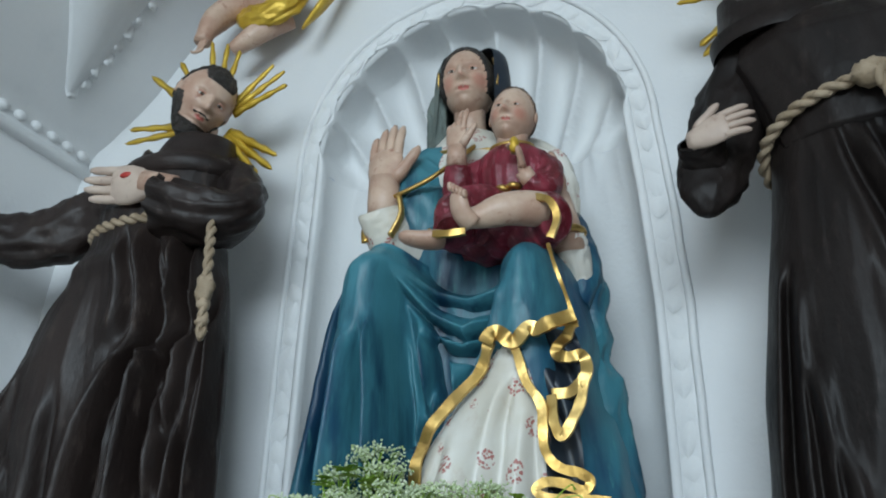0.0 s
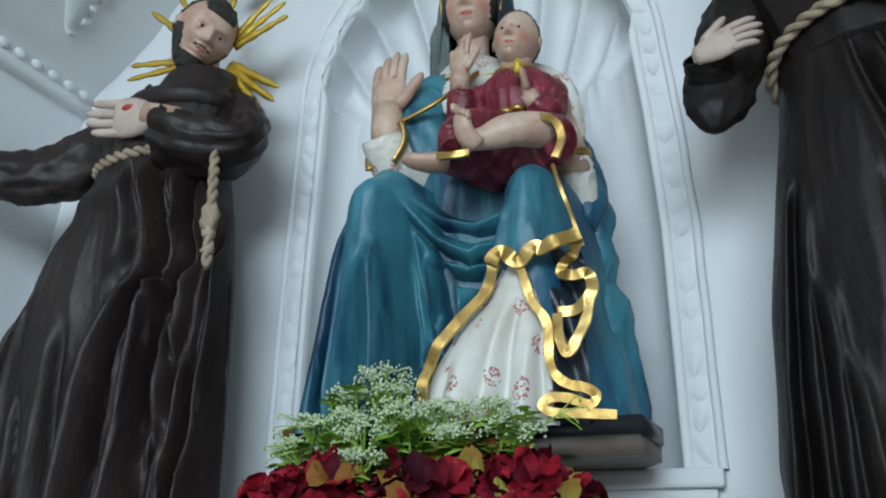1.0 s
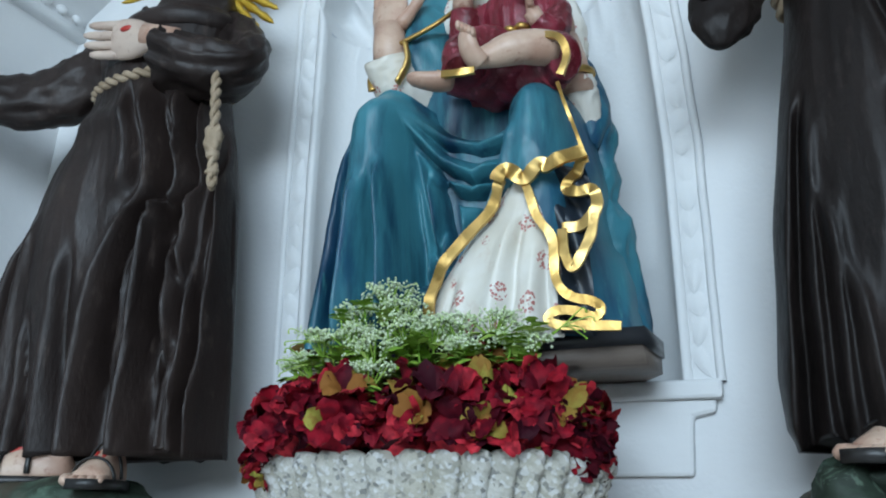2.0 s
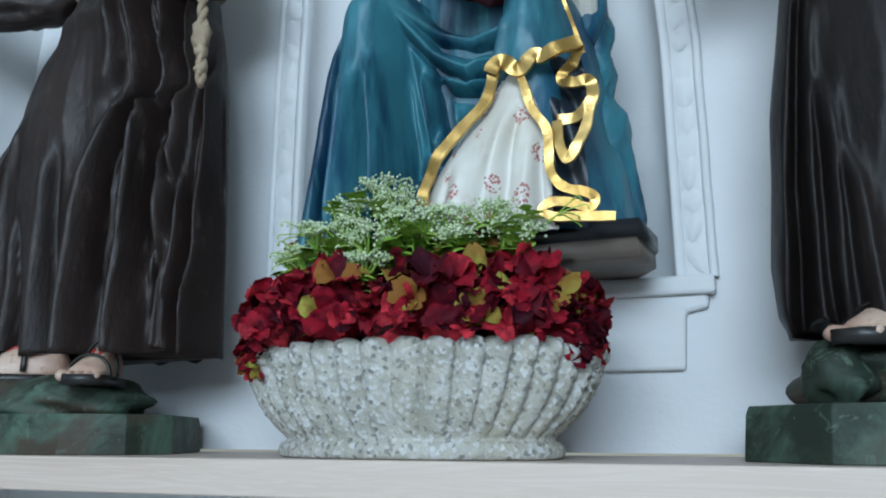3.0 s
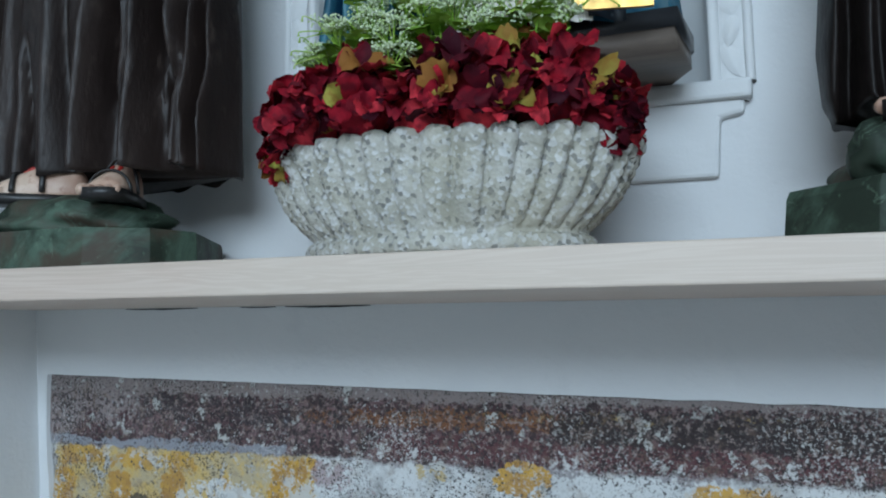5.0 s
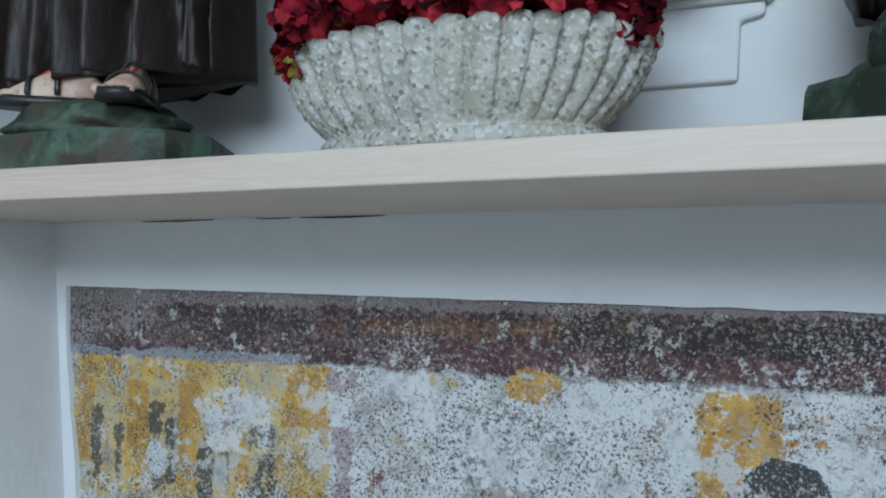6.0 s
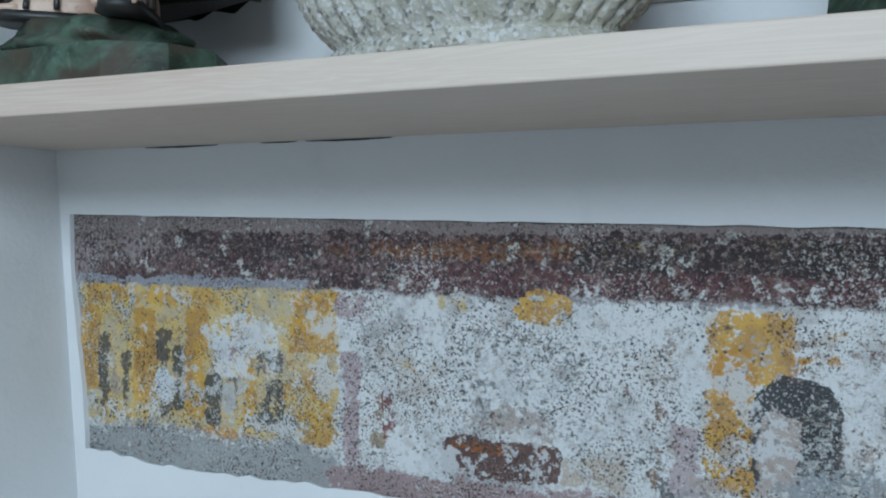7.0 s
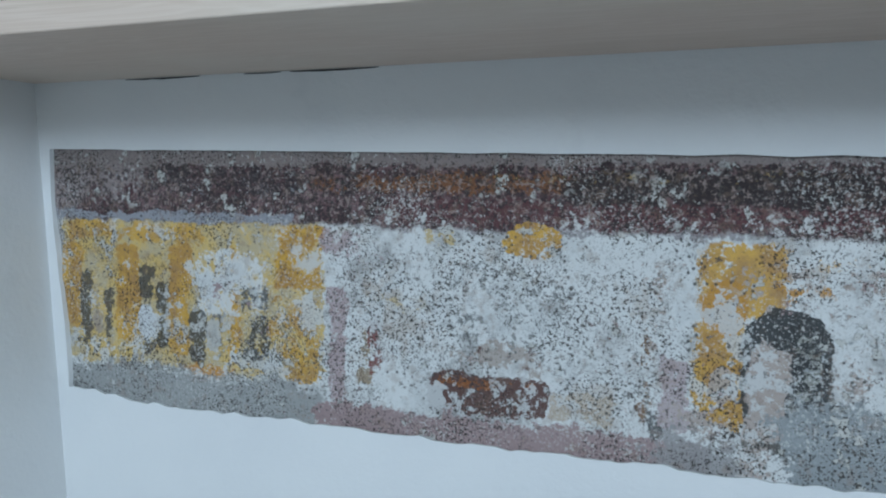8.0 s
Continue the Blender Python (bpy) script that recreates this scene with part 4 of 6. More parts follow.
def head_form(s, centre, turn, size, skin, hair, lip, blush=None, beard=None, hairline=0.42, ears=True, crown=1.0, oval=None):
    """A carved head. size: half height; local -y looks forward."""
    T = turn.to_3x3()
    c = Vector(centre)
    rows, dirs = [], []
    nr, nc = 96, 96
    for a in np.linspace(0.03, math.pi - 0.03, nr):
        row, dr = [], []
        for b in np.linspace(0, 2 * math.pi, nc, endpoint=False):
            d = Vector((math.sin(a) * math.sin(b), -math.sin(a) * math.cos(b), math.cos(a)))
            x, y, z = d.x * (0.70 if oval else 0.74), d.y * 0.84, d.z
            f = hermite(-d.y, 0.1, 0.7)
            if z < 0:
                x *= 1 - 0.30 * (-z) ** 1.5
                if d.y > 0:
                    y *= 1 - 0.35 * (-z)
            push = 0.0
            if f:
                nose = gauss(x, 0, 0.085 + 0.05 * hermite(z, 0.1, -0.15)) * hermite(z, 0.30, -0.10) * hermite(z, -0.27, -0.16)
                push += 0.22 * nose
                push -= 0.10 * (gauss(x, 0.27, 0.15) + gauss(x, -0.27, 0.15)) * gauss(z, 0.10, 0.10)
                push += (0.015 if oval else 0.045) * (gauss(x, 0.26, 0.2) + gauss(x, -0.26, 0.2)) * gauss(z, 0.27, 0.07)
                push += 0.05 * (gauss(x, 0.36, 0.2) + gauss(x, -0.36, 0.2)) * gauss(z, -0.15, 0.18)
                push += 0.065 * gauss(x, 0, 0.18) * (gauss(z, -0.385, 0.05) + gauss(z, -0.50, 0.055))
                push -= 0.03 * gauss(x, 0, 0.17) * gauss(z, -0.44, 0.025)
                push += 0.11 * gauss(x, 0, 0.20) * gauss(z, -0.74, 0.15)
                push *= f
            y -= push
            is_hair = z > hairline + 0.28 * (1 - f) - 1.15 * hermite(d.y, -0.35, 0.25)
            if oval:
                is_hair = d.y > 0.15 or (x / oval[0]) ** 2 + ((z - oval[1]) / oval[2]) ** 2 > 1 and z > -0.45
            k = 1.0
            if is_hair:
                k = 1.05 + 0.045 * crown * (noise.noise(Vector((d.x * 6, d.y * 6, d.z * 6))) + math.sin(b * 17 + 3 * d.z) * 0.4)
            is_beard = beard and d.y < 0.05 and (z < -0.60 or (abs(x) > 0.40 + 0.42 * (z + 0.62) and z < -0.05) or (d.y < 0 and abs(z + 0.325 + 0.5 * x * x) < 0.030 and abs(x) < 0.22))
            if is_beard and z < -0.2:
                k = 1.03 + 0.06 * noise.noise(Vector((d.x * 7, d.y * 7, d.z * 5))) + 0.06 * hermite(z, -0.6, -0.95)
            row.append(c + T @ Vector((x, y, z)) * size * k)
            m = skin
            if is_hair:
                m = hair
            elif is_beard:
                m = beard
            elif f > 0.3 and (x / 0.145) ** 2 + ((z + 0.435 + 0.012 * math.cos(x * 22)) / 0.052) ** 2 < 1:
                m = lip
            elif blush and f > 0.03:
                g = gauss(abs(x), 0.40, 0.20) * gauss(z, -0.20, 0.22) + 0.6 * gauss(x, 0, 0.1) * gauss(z, -0.15, 0.08)
                m = BLUSHES[2] if g > 0.75 else BLUSHES[1] if g > 0.5 else BLUSHES[0] if g > 0.25 else skin
            dr.append(m)
        rows.append(row), dirs.append(dr)
    s.grid(rows, lambda i, j, q: dirs[i][j], wrap=True, caps=True)
    for sx in (-1, 1):
        e = c + T @ Vector((0.265 * sx, -0.665, 0.085)) * size
        s.ball(e, (0.115 * size, 0.078 * size, 0.064 * size), EYE, T, 14)
        s.ball(e + T @ Vector((0, -0.064, 0.004)) * size, (0.050 * size, 0.03 * size, 0.052 * size), IRIS, T, 10)
        lid = [e + T @ Vector((q * 0.115, -0.045 - 0.03 * (1 - q * q), 0.028 + 0.034 * (1 - q * q))) * size for q in np.linspace(-1, 1, 9)]
        s.tube(lid, [0.022 * size] * 9, BLUSHES[1], n=6)
        low = [e + T @ Vector((q * 0.115, -0.040 - 0.03 * (1 - q * q), -0.030 - 0.026 * (1 - q * q))) * size for q in np.linspace(-1, 1, 9)]
        s.tube(low, [0.016 * size] * 9, BLUSHES[1], n=6)
        brow = [c + T @ Vector((sx * (0.13 + 0.30 * q), -0.760 + 0.16 * q * q, 0.255 + 0.065 * math.sin(q * 2.7))) * size for q in np.linspace(0, 1, 8)]
        s.tube(brow, [(0.006 if oval else 0.013) * size * (1.2 - q) for q in np.linspace(0, 0.8, 8)], hair, n=6)
        if ears:
            p = c + T @ Vector((0.735 * sx, 0.04, 0.0)) * size
            s.ball(p, (0.05 * size, 0.12 * size, 0.20 * size), skin, T, 12)


def rope_cord(s, path, r, mat, n=140, pitch=0.024):
    """Two strands twisted round each other."""
    P = smooth(path, n)
    L = np.concatenate([[0], np.cumsum(np.linalg.norm(np.diff(P, axis=0), axis=1))])
    for ph in (0, math.pi):
        pts = []
        for i in range(n):
            d = Vector(P[min(i + 1, n - 1)] - P[max(i - 1, 0)]).normalized()
            a = d.cross(Vector((0.3, 1, 0.2))).normalized()
            b = d.cross(a)
            w = L[i] / pitch * 2 * math.pi / 2 + ph
            pts.append(Vector(P[i]) + (a * math.cos(w) + b * math.sin(w)) * r * 0.55)
        s.tube(pts, [r * 0.68] * n, mat, n=8)


def ray_bundle(s, c, ang, tilt_y, r0, lengths, mat, fan=0.13):
    """Three flame-edged rays that leave the head together."""
    for k, ln in enumerate(lengths):
        a = ang + (k - (len(lengths) - 1) / 2) * fan
        d, e = Vector((math.cos(a), 0, math.sin(a))), Vector((-math.sin(a), 0, math.cos(a)))
        rows = []
        for q in np.linspace(0, 1, 22):
            w = 0.0125 * (1 - 0.55 * q) * (1 + 0.16 * math.sin(q * 22 + k * 2)) if q < 0.98 else 0.001
            p = Vector(c) + d * (r0 + (ln - r0) * q) + Vector((0, tilt_y * q, 0))
            rows.append([p + e * w, p + Vector((0, -0.006 * (1 - q * 0.5), 0)) + e * w * 0.2, p - e * w, p + Vector((0, 0.004, 0))])
        s.grid(rows, mat, wrap=True, caps=True)


def foot_form(s, heel, toe, size, mat, strap, wound=None):
    h, t = Vector(heel), Vector(toe)
    u = (t - h).normalized()
    v = u.cross(Vector((0, 0, 1))).normalized()
    ln = (t - h).length
    rows = []
    for q, w, hh in ((-0.05, 0.3, 0.35), (0.05, 0.62, 0.95), (0.25, 0.7, 1.15), (0.45, 0.82, 0.95), (0.65, 1.0, 0.66), (0.8, 1.02, 0.45), (0.86, 0.9, 0.32)):
        c = h + u * ln * q
        rows.append([c + v * math.cos(a) * size * 0.5 * w + Vector((0, 0, 1)) * max(0.0, math.sin(a) * size * 0.8 * hh + size * 0.12) for a in np.linspace(0, 2 * math.pi, 20, endpoint=False)])
    s.grid(rows, mat, wrap=True, caps=True)
    for k in range(5):
        b = h + u * ln * (0.80 - 0.02 * abs(k - 1)) + v * size * (0.42 - 0.21 * k) + Vector((0, 0, size * 0.19))
        r = size * (0.15, 0.115, 0.11, 0.105, 0.10)[k]
        s.tube([b, b + u * ln * 0.08, b + u * ln * 0.15, b + u * ln * 0.19 - Vector((0, 0, r * 0.3)), b + u * ln * 0.205 - Vector((0, 0, r * 0.5))], [r, r, r * 1.05, r * 0.85, r * 0.3], mat, n=10)
    s.prism([((h + u * ln * q + v * size * w)[0], (h + u * ln * q + v * size * w)[1]) for q, w in ((-0.06, 0.3), (0.4, 0.5), (0.85, 0.58), (1.03, 0.3), (1.03, -0.3), (0.85, -0.6), (0.4, -0.5), (-0.06, -0.3))], 2, h.z - 0.014, h.z + 0.001, strap)
    for q, w, hh in ((0.66, 1.06, 0.70), (0.38, 0.9, 1.12)):
        c = h + u * ln * q
        s.tube([c + v * math.cos(a) * size * 0.53 * w + Vector((0, 0, max(0.0, math.sin(a)) * size * 0.84 * hh + size * 0.12)) for a in np.linspace(0, math.pi, 14)], [size * 0.075] * 14, strap, n=8, flat=0.5)
    if wound:
        for dx in (-0.12, 0.08):
            c = h + u * ln * 0.5 + v * size * dx + Vector((0, 0, size * 0.78))
            s.tube([c - u * ln * 0.09, c, c + u * ln * 0.09 - Vector((0, 0, size * 0.1))], [0.002, 0.0045, 0.002], wound, n=6)


def rock(s, c, r, mat, seed):
    s.ball(c, r, mat, n=48, lump=0.28, seed=seed)


def plinth(name, outline, z0, z1, mat, label, slope=0.012):
    cx, cy = sum(p[0] for p in outline) / len(outline), sum(p[1] for p in outline) / len(outline)
    s = Shape()
    rows = []
    for z, k in ((z0, 1.0), (z0 + 0.002, 1.005), (z0 + (z1 - z0) * 0.85, 1 - slope), (z1, 1 - slope * 2.2)):
        rows.append([(cx + (p[0] - cx) * k, cy + (p[1] - cy) * k, z) for p in outline])
    s.grid(rows, mat, wrap=True, caps=True)
    return tagged(part(name, s, origin=(cx, cy, z0), soft=False, bevel=0.004), label, "plinth", group="statue plinths")


plinth("statue_plinth", [(-1.04, 1.09), (-0.69, 1.085), (-0.610, 1.14), (-0.585, 1.22), (-0.68, 1.42), (-1.04, 1.42)], SHELF_TOP, 1.487, GREEN, "green and brown marbled angular plinth on the wooden shelf")
plinth("statue_plinth", [(0.284, 1.20), (0.378, 1.10), (0.74, 1.10), (0.84, 1.20), (0.84, 1.42), (0.30, 1.42)], SHELF_TOP, 1.492, GREEN, "green marbled plinth with cut corners on the shelf")

# bearded friar with rays, one hand on the breast
s = Shape()
rock(s, (-0.825, 1.22, 1.506), (0.160, 0.12, 0.048), GREEN, 3.0)
foot_form(s, (-0.80, 1.20, 1.552), (-0.935, 1.115, 1.545), 0.062, SKIN, SANDAL_AND_HOLLOW, BLOOD)
foot_form(s, (-0.715, 1.22, 1.545), (-0.672, 1.09, 1.532), 0.062, SKIN, SANDAL_AND_HOLLOW, BLOOD)
FOLDS = [
    ([(2.26, -0.700), (2.196, -0.686), (2.044, -0.663), (1.964, -0.715), (1.805, -0.749), (1.58, -0.752)], 0.017, 0.036, 1),
    ([(2.26, -0.640), (2.204, -0.635), (2.062, -0.622), (1.949, -0.660), (1.64, -0.664), (1.58, -0.664)], 0.016, 0.036, 1),
    ([(2.07, -0.659), (1.907, -0.626), (1.80, -0.622), (1.70, -0.640)], 0.011, 0.022, 1),
    ([(2.26, -0.607), (2.206, -0.603), (2.059, -0.598), (1.83, -0.603), (1.58, -0.610)], 0.013, 0.030, 1),
    ([(2.17, -0.566), (1.976, -0.565), (1.755, -0.561), (1.58, -0.567)], 0.012, 0.028, 1),
    ([(2.04, -0.540), (1.823, -0.533), (1.58, -0.530)], 0.011, 0.022, -1),
    ([(2.02, -0.893), (1.859, -0.930), (1.628, -0.945), (1.58, -0.948)], 0.016, 0.020, -1),
    ([(2.00, -0.985), (1.85, -1.020), (1.58, -1.045)], 0.016, 0.022, 1),
    ([(1.95, -0.825), (1.775, -0.838), (1.58, -0.835)], 0.020, 0.012, 1),
    ([(2.26, -0.745), (2.12, -0.722), (2.03, -0.735)], 0.013, 0.016, 1),
    ([(1.72, -0.70), (1.58, -0.708)], 0.012, 0.020, 1),
    ([(1.95, -0.690), (1.80, -0.700), (1.68, -0.722)], 0.010, 0.016, 1),
    ([(2.20, -0.660), (2.10, -0.642), (2.00, -0.648)], 0.008, 0.014, 1),
    ([(2.12, -0.580), (1.90, -0.583), (1.66, -0.586)], 0.008, 0.014, -1),
    ([(1.90, -0.635), (1.72, -0.637), (1.58, -0.637)], 0.009, 0.016, 1),
    ([(1.84, -0.895), (1.58, -0.90)], 0.012, 0.014, 1),
    ([(1.90, -0.545), (1.58, -0.548)], 0.007, 0.010, 1)]
drape(s, [(1.588, -1.115, -0.548), (1.75, -1.092, -0.551), (1.907, -1.056, -0.556), (2.058, -0.990, -0.566), (2.122, -0.946, -0.576), (2.18, -0.903, -0.588), (2.207, -0.885, -0.596), (2.24, -0.874, -0.602), (2.31, -0.862, -0.620)],
      1.275, 0.112, 0.10, FOLDS, ROBE, bulges=[(-0.855, 2.0, 0.075, 0.16, 0.034), (-0.80, 2.19, 0.08, 0.025, 0.016), (-0.87, 1.75, 0.06, 0.16, 0.014)], pleats=(FOLDS[0][0], 0.030, 0.016))
robe(s, [(2.27, -0.745, 1.27, 0.128, 0.095, 0.3), (2.36, -0.74, 1.27, 0.148, 0.104, 0.35), (2.405, -0.732, 1.275, 0.152, 0.10, 0.3), (2.435, -0.72, 1.28, 0.118, 0.085, 0.2), (2.452, -0.712, 1.28, 0.075, 0.065, 0.1)], ROBE, folds=7, amp=0.07, seed=5.0, n=110, rows=40)
# cowl: a thick standing collar, open in a V at the throat
rows = []
for r, dz, v in ((0.050, -0.03, 0.3), (0.062, 0.01, 0.6), (0.078, 0.046, 1.0), (0.084, 0.052, 1.0), (0.090, 0.047, 1.0), (0.094, 0.022, 0.7), (0.097, -0.004, 0.35), (0.103, -0.020, 0.1), (0.120, -0.032, 0.0), (0.130, -0.050, 0.0), (0.115, -0.067, 0.0)):
    rows.append([(-0.712 + math.cos(a) * r * 1.08, 1.275 + math.sin(a) * r * 0.90, 2.446 + dz - v * (0.062 * gauss(a, 4.30, 0.42) + 0.010 * (1 - math.sin(a)))) for a in np.linspace(0, 2 * math.pi, 90, endpoint=False)])
s.grid(rows, ROBE, wrap=True)
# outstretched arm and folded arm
sleeve(s, [(-0.83, 1.28, 2.395), (-0.93, 1.27, 2.345), (-1.02, 1.235, 2.305), (-1.10, 1.19, 2.295), (-1.16, 1.15, 2.295)], [0.070, 0.066, 0.058, 0.052, 0.054], ROBE, seed=1.0, inner=SANDAL_AND_HOLLOW)
s.tube([(-1.13, 1.17, 2.29), (-1.19, 1.135, 2.295)], [0.028, 0.026], SKIN, n=14)
hand_form(s, (-1.185, 1.14, 2.295), (-1, -0.5, 0.1), (0, -0.5, 1), 0.125, SKIN, curl=0.35)
sleeve(s, [(-0.650, 1.285, 2.395), (-0.592, 1.275, 2.368), (-0.545, 1.245, 2.310), (-0.540, 1.212, 2.268), (-0.590, 1.188, 2.268), (-0.668, 1.170, 2.290)], [0.050, 0.056, 0.058, 0.062, 0.070, 0.074], ROBE, seed=4.0, inner=SANDAL_AND_HOLLOW, flat=0.66, amp=0.20)
s.tube([(-0.63, 1.152, 2.315), (-0.69, 1.138, 2.332)], [0.026, 0.024], SKIN, n=14)
hand_form(s, (-0.682, 1.138, 2.326), (-1, 0.02, 0.16), (0.05, -0.25, 1), 0.158, PALE, curl=(0.10, 0.16, 0.22, 0.3), spread=0.03, thumb=-1, out=False)
s.ball((-0.722, 1.121, 2.345), (0.014, 0.004, 0.006), BLOOD, n=12)
# girdle and hanging cord
rope_cord(s, [(-0.738 + math.cos(a) * 0.143, 1.27 + math.sin(a) * 0.112, 2.285 + 0.018 * math.sin(a * 1.0 + 0.5)) for a in np.linspace(0, 2 * math.pi, 40)], 0.0095, ROPE, n=220)
rope_cord(s, [(-0.546, 1.165, 2.26), (-0.530, 1.150, 2.18), (-0.524, 1.148, 2.11), (-0.521, 1.148, 2.015)], 0.0080, ROPE, n=70)
s.ball((-0.524, 1.146, 2.104), (0.016, 0.015, 0.026), ROPE, n=16, lump=0.4, seed=4)
s.ball((-0.523, 1.146, 2.076), (0.012, 0.012, 0.011), ROPE, n=14, lump=0.4, seed=6)
s.ball((-0.522, 1.147, 2.045), (0.0115, 0.011, 0.009), ROPE, n=14, lump=0.4, seed=7)
# neck, head, rays
s.tube([(-0.72, 1.285, 2.44), (-0.712, 1.278, 2.50), (-0.70, 1.275, 2.54)], [0.044, 0.038, 0.040], SKIN, n=20)
head_form(s, (-0.680, 1.250, 2.574), facing((0.66, -0.50, -0.46), (0.50, 0.05, 0.85)), 0.080, SKIN, HAIR, LIP, None, HAIR, hairline=0.56)
s.ball((-0.686, 1.224, 2.484), (0.027, 0.024, 0.021), HAIR, facing((0.66, -0.50, -0.46), (0.50, 0.05, 0.85)).to_3x3(), n=28, lump=0.5, seed=3)
for ang, fan, ls in ((2.28, 0.30, (0.219, 0.254)), (1.545, 0.197, (0.184, 0.206, 0.226)), (0.54, 0.195, (0.182, 0.189, 0.179)), (-0.71, 0.142, (0.191, 0.209, 0.198)), (3.077, 0.154, (0.229, 0.232))):
    ray_bundle(s, (-0.685, 1.30, 2.552), ang, 0.0, 0.05, ls, GOLDPAINT, fan)
tagged(part("friar_statue", s, origin=(-0.77, 1.25, 1.487)), "painted wooden bearded friar in dark habit, golden rays", "statue", group="friar statues")

# second friar
s = Shape()
rock(s, (0.535, 1.25, 1.515), (0.175, 0.125, 0.062), GREEN, 8.0)
s.ball((0.392, 1.165, 1.524), (0.040, 0.040, 0.038), GREEN, n=24, lump=0.4, seed=2)
foot_form(s, (0.50, 1.24, 1.572), (0.405, 1.105, 1.558), 0.062, SKIN, SANDAL_AND_HOLLOW)
foot_form(s, (0.62, 1.24, 1.568), (0.63, 1.10, 1.555), 0.062, SKIN, SANDAL_AND_HOLLOW)
FOLDS = [
    ([(2.06, 0.385), (1.854, 0.356), (1.58, 0.343)], 0.012, 0.014, 1),
    ([(2.03, 0.405), (1.85, 0.392), (1.743, 0.388), (1.58, 0.390)], 0.014, 0.022, -1),
    ([(1.90, 0.410), (1.741, 0.412), (1.58, 0.424)], 0.013, 0.022, -1),
    ([(1.80, 0.432), (1.62, 0.448), (1.58, 0.45)], 0.014, 0.018, -1),
    ([(2.24, 0.500), (2.05, 0.545), (1.80, 0.560), (1.58, 0.565)], 0.016, 0.026, 1),
    ([(2.26, 0.545), (2.08, 0.600), (1.85, 0.625), (1.58, 0.635)], 0.016, 0.028, 1),
    ([(2.26, 0.600), (2.05, 0.670), (1.85, 0.700), (1.58, 0.710)], 0.016, 0.026, 1),
    ([(2.25, 0.465), (2.12, 0.490), (2.0, 0.52)], 0.012, 0.014, 1)]
drape(s, [(1.585, 0.345, 0.785), (1.607, 0.334, 0.79), (1.676, 0.329, 0.795), (1.88, 0.345, 0.785), (2.047, 0.366, 0.765), (2.146, 0.382, 0.75), (2.21, 0.390, 0.742), (2.27, 0.392, 0.735)],
      1.272, 0.115, 0.10, FOLDS, DARKROBE, bulges=[(0.455, 1.97, 0.07, 0.17, 0.024), (0.47, 1.75, 0.06, 0.2, 0.012)], pleats=(FOLDS[4][0], 0.036, 0.014))
robe(s, [(2.23, 0.562, 1.25, 0.160, 0.108, 0.3), (2.32, 0.56, 1.255, 0.178, 0.115, 0.35), (2.40, 0.54, 1.26, 0.185, 0.11, 0.35), (2.445, 0.515, 1.27, 0.15, 0.095, 0.3), (2.475, 0.48, 1.275, 0.08, 0.065, 0.1)], DARKROBE, folds=9, amp=0.14, seed=9.0, n=110, rows=40)
rows = []
for q, r, dz in ((0, 0.056, -0.02), (0.3, 0.074, 0.062), (0.4, 0.080, 0.068), (0.5, 0.086, 0.060), (0.7, 0.088, 0.025), (0.85, 0.090, -0.005), (1.0, 0.104, -0.022), (1.1, 0.10, -0.05)):
    rows.append([(0.432 + math.cos(a) * r * 1.05, 1.265 + math.sin(a) * r * 0.86, 2.480 + dz + 0.022 * math.sin(a) * (1 - q) - 0.05 * max(0.0, 1 - q) * gauss(a, 4.2, 0.4)) for a in np.linspace(0, 2 * math.pi, 60, endpoint=False)])
s.grid(rows, DARKROBE, wrap=True)
sleeve(s, [(0.405, 1.28, 2.44), (0.352, 1.27, 2.36), (0.323, 1.245, 2.27), (0.308, 1.22, 2.21), (0.300, 1.20, 2.165), (0.296, 1.195, 2.137)], [0.064, 0.056, 0.052, 0.049, 0.036, 0.010], DARKROBE, seed=12.0, flat=0.72, amp=0.16)
sleeve(s, [(0.302, 1.20, 2.225), (0.300, 1.180, 2.238), (0.298, 1.168, 2.246)], [0.034, 0.034, 0.032], DARKROBE, seed=13.0, inner=SANDAL_AND_HOLLOW, flat=0.8, rows=16, amp=0.06)
s.tube([(0.305, 1.20, 2.228), (0.300, 1.155, 2.248)], [0.022, 0.020], PALE, n=14)
hand_form(s, (0.293, 1.150, 2.238), (0.95, -0.2, 0.24), (-0.24, 0.05, 0.95), 0.096, PALE, curl=(0.3, 0.35, 0.4, 0.45), spread=0.08, thumb=-1)
sleeve(s, [(0.66, 1.28, 2.42), (0.76, 1.26, 2.34), (0.79, 1.22, 2.24), (0.74, 1.17, 2.22)], [0.072, 0.074, 0.078, 0.074], DARKROBE, seed=15.0, inner=SANDAL_AND_HOLLOW)
s.tube([(0.75, 1.18, 2.225), (0.70, 1.15, 2.245)], [0.027, 0.025], PALE, n=14)
hand_form(s, (0.705, 1.15, 2.24), (-0.9, -0.1, 0.4), (0.2, 0.0, 1), 0.125, PALE, curl=0.3)
rope_cord(s, [(0.562 + math.cos(a) * 0.180, 1.25 + math.sin(a) * 0.120, 2.228 - 0.056 * math.sin(a + 0.1)) for a in np.linspace(0, 2 * math.pi, 40)], 0.0085, ROPE, n=240)
s.ball((0.530, 1.122, 2.280), (0.026, 0.019, 0.020), ROPE, n=18, lump=0.4, seed=5)
rope_cord(s, [(0.535, 1.112, 2.28), (0.556, 1.100, 2.20), (0.575, 1.115, 2.08), (0.585, 1.125, 1.95)], 0.0095, ROPE, n=80)
s.ball((0.578, 1.11, 2.05), (0.018, 0.016, 0.028), ROPE, n=16, lump=0.4, seed=9)
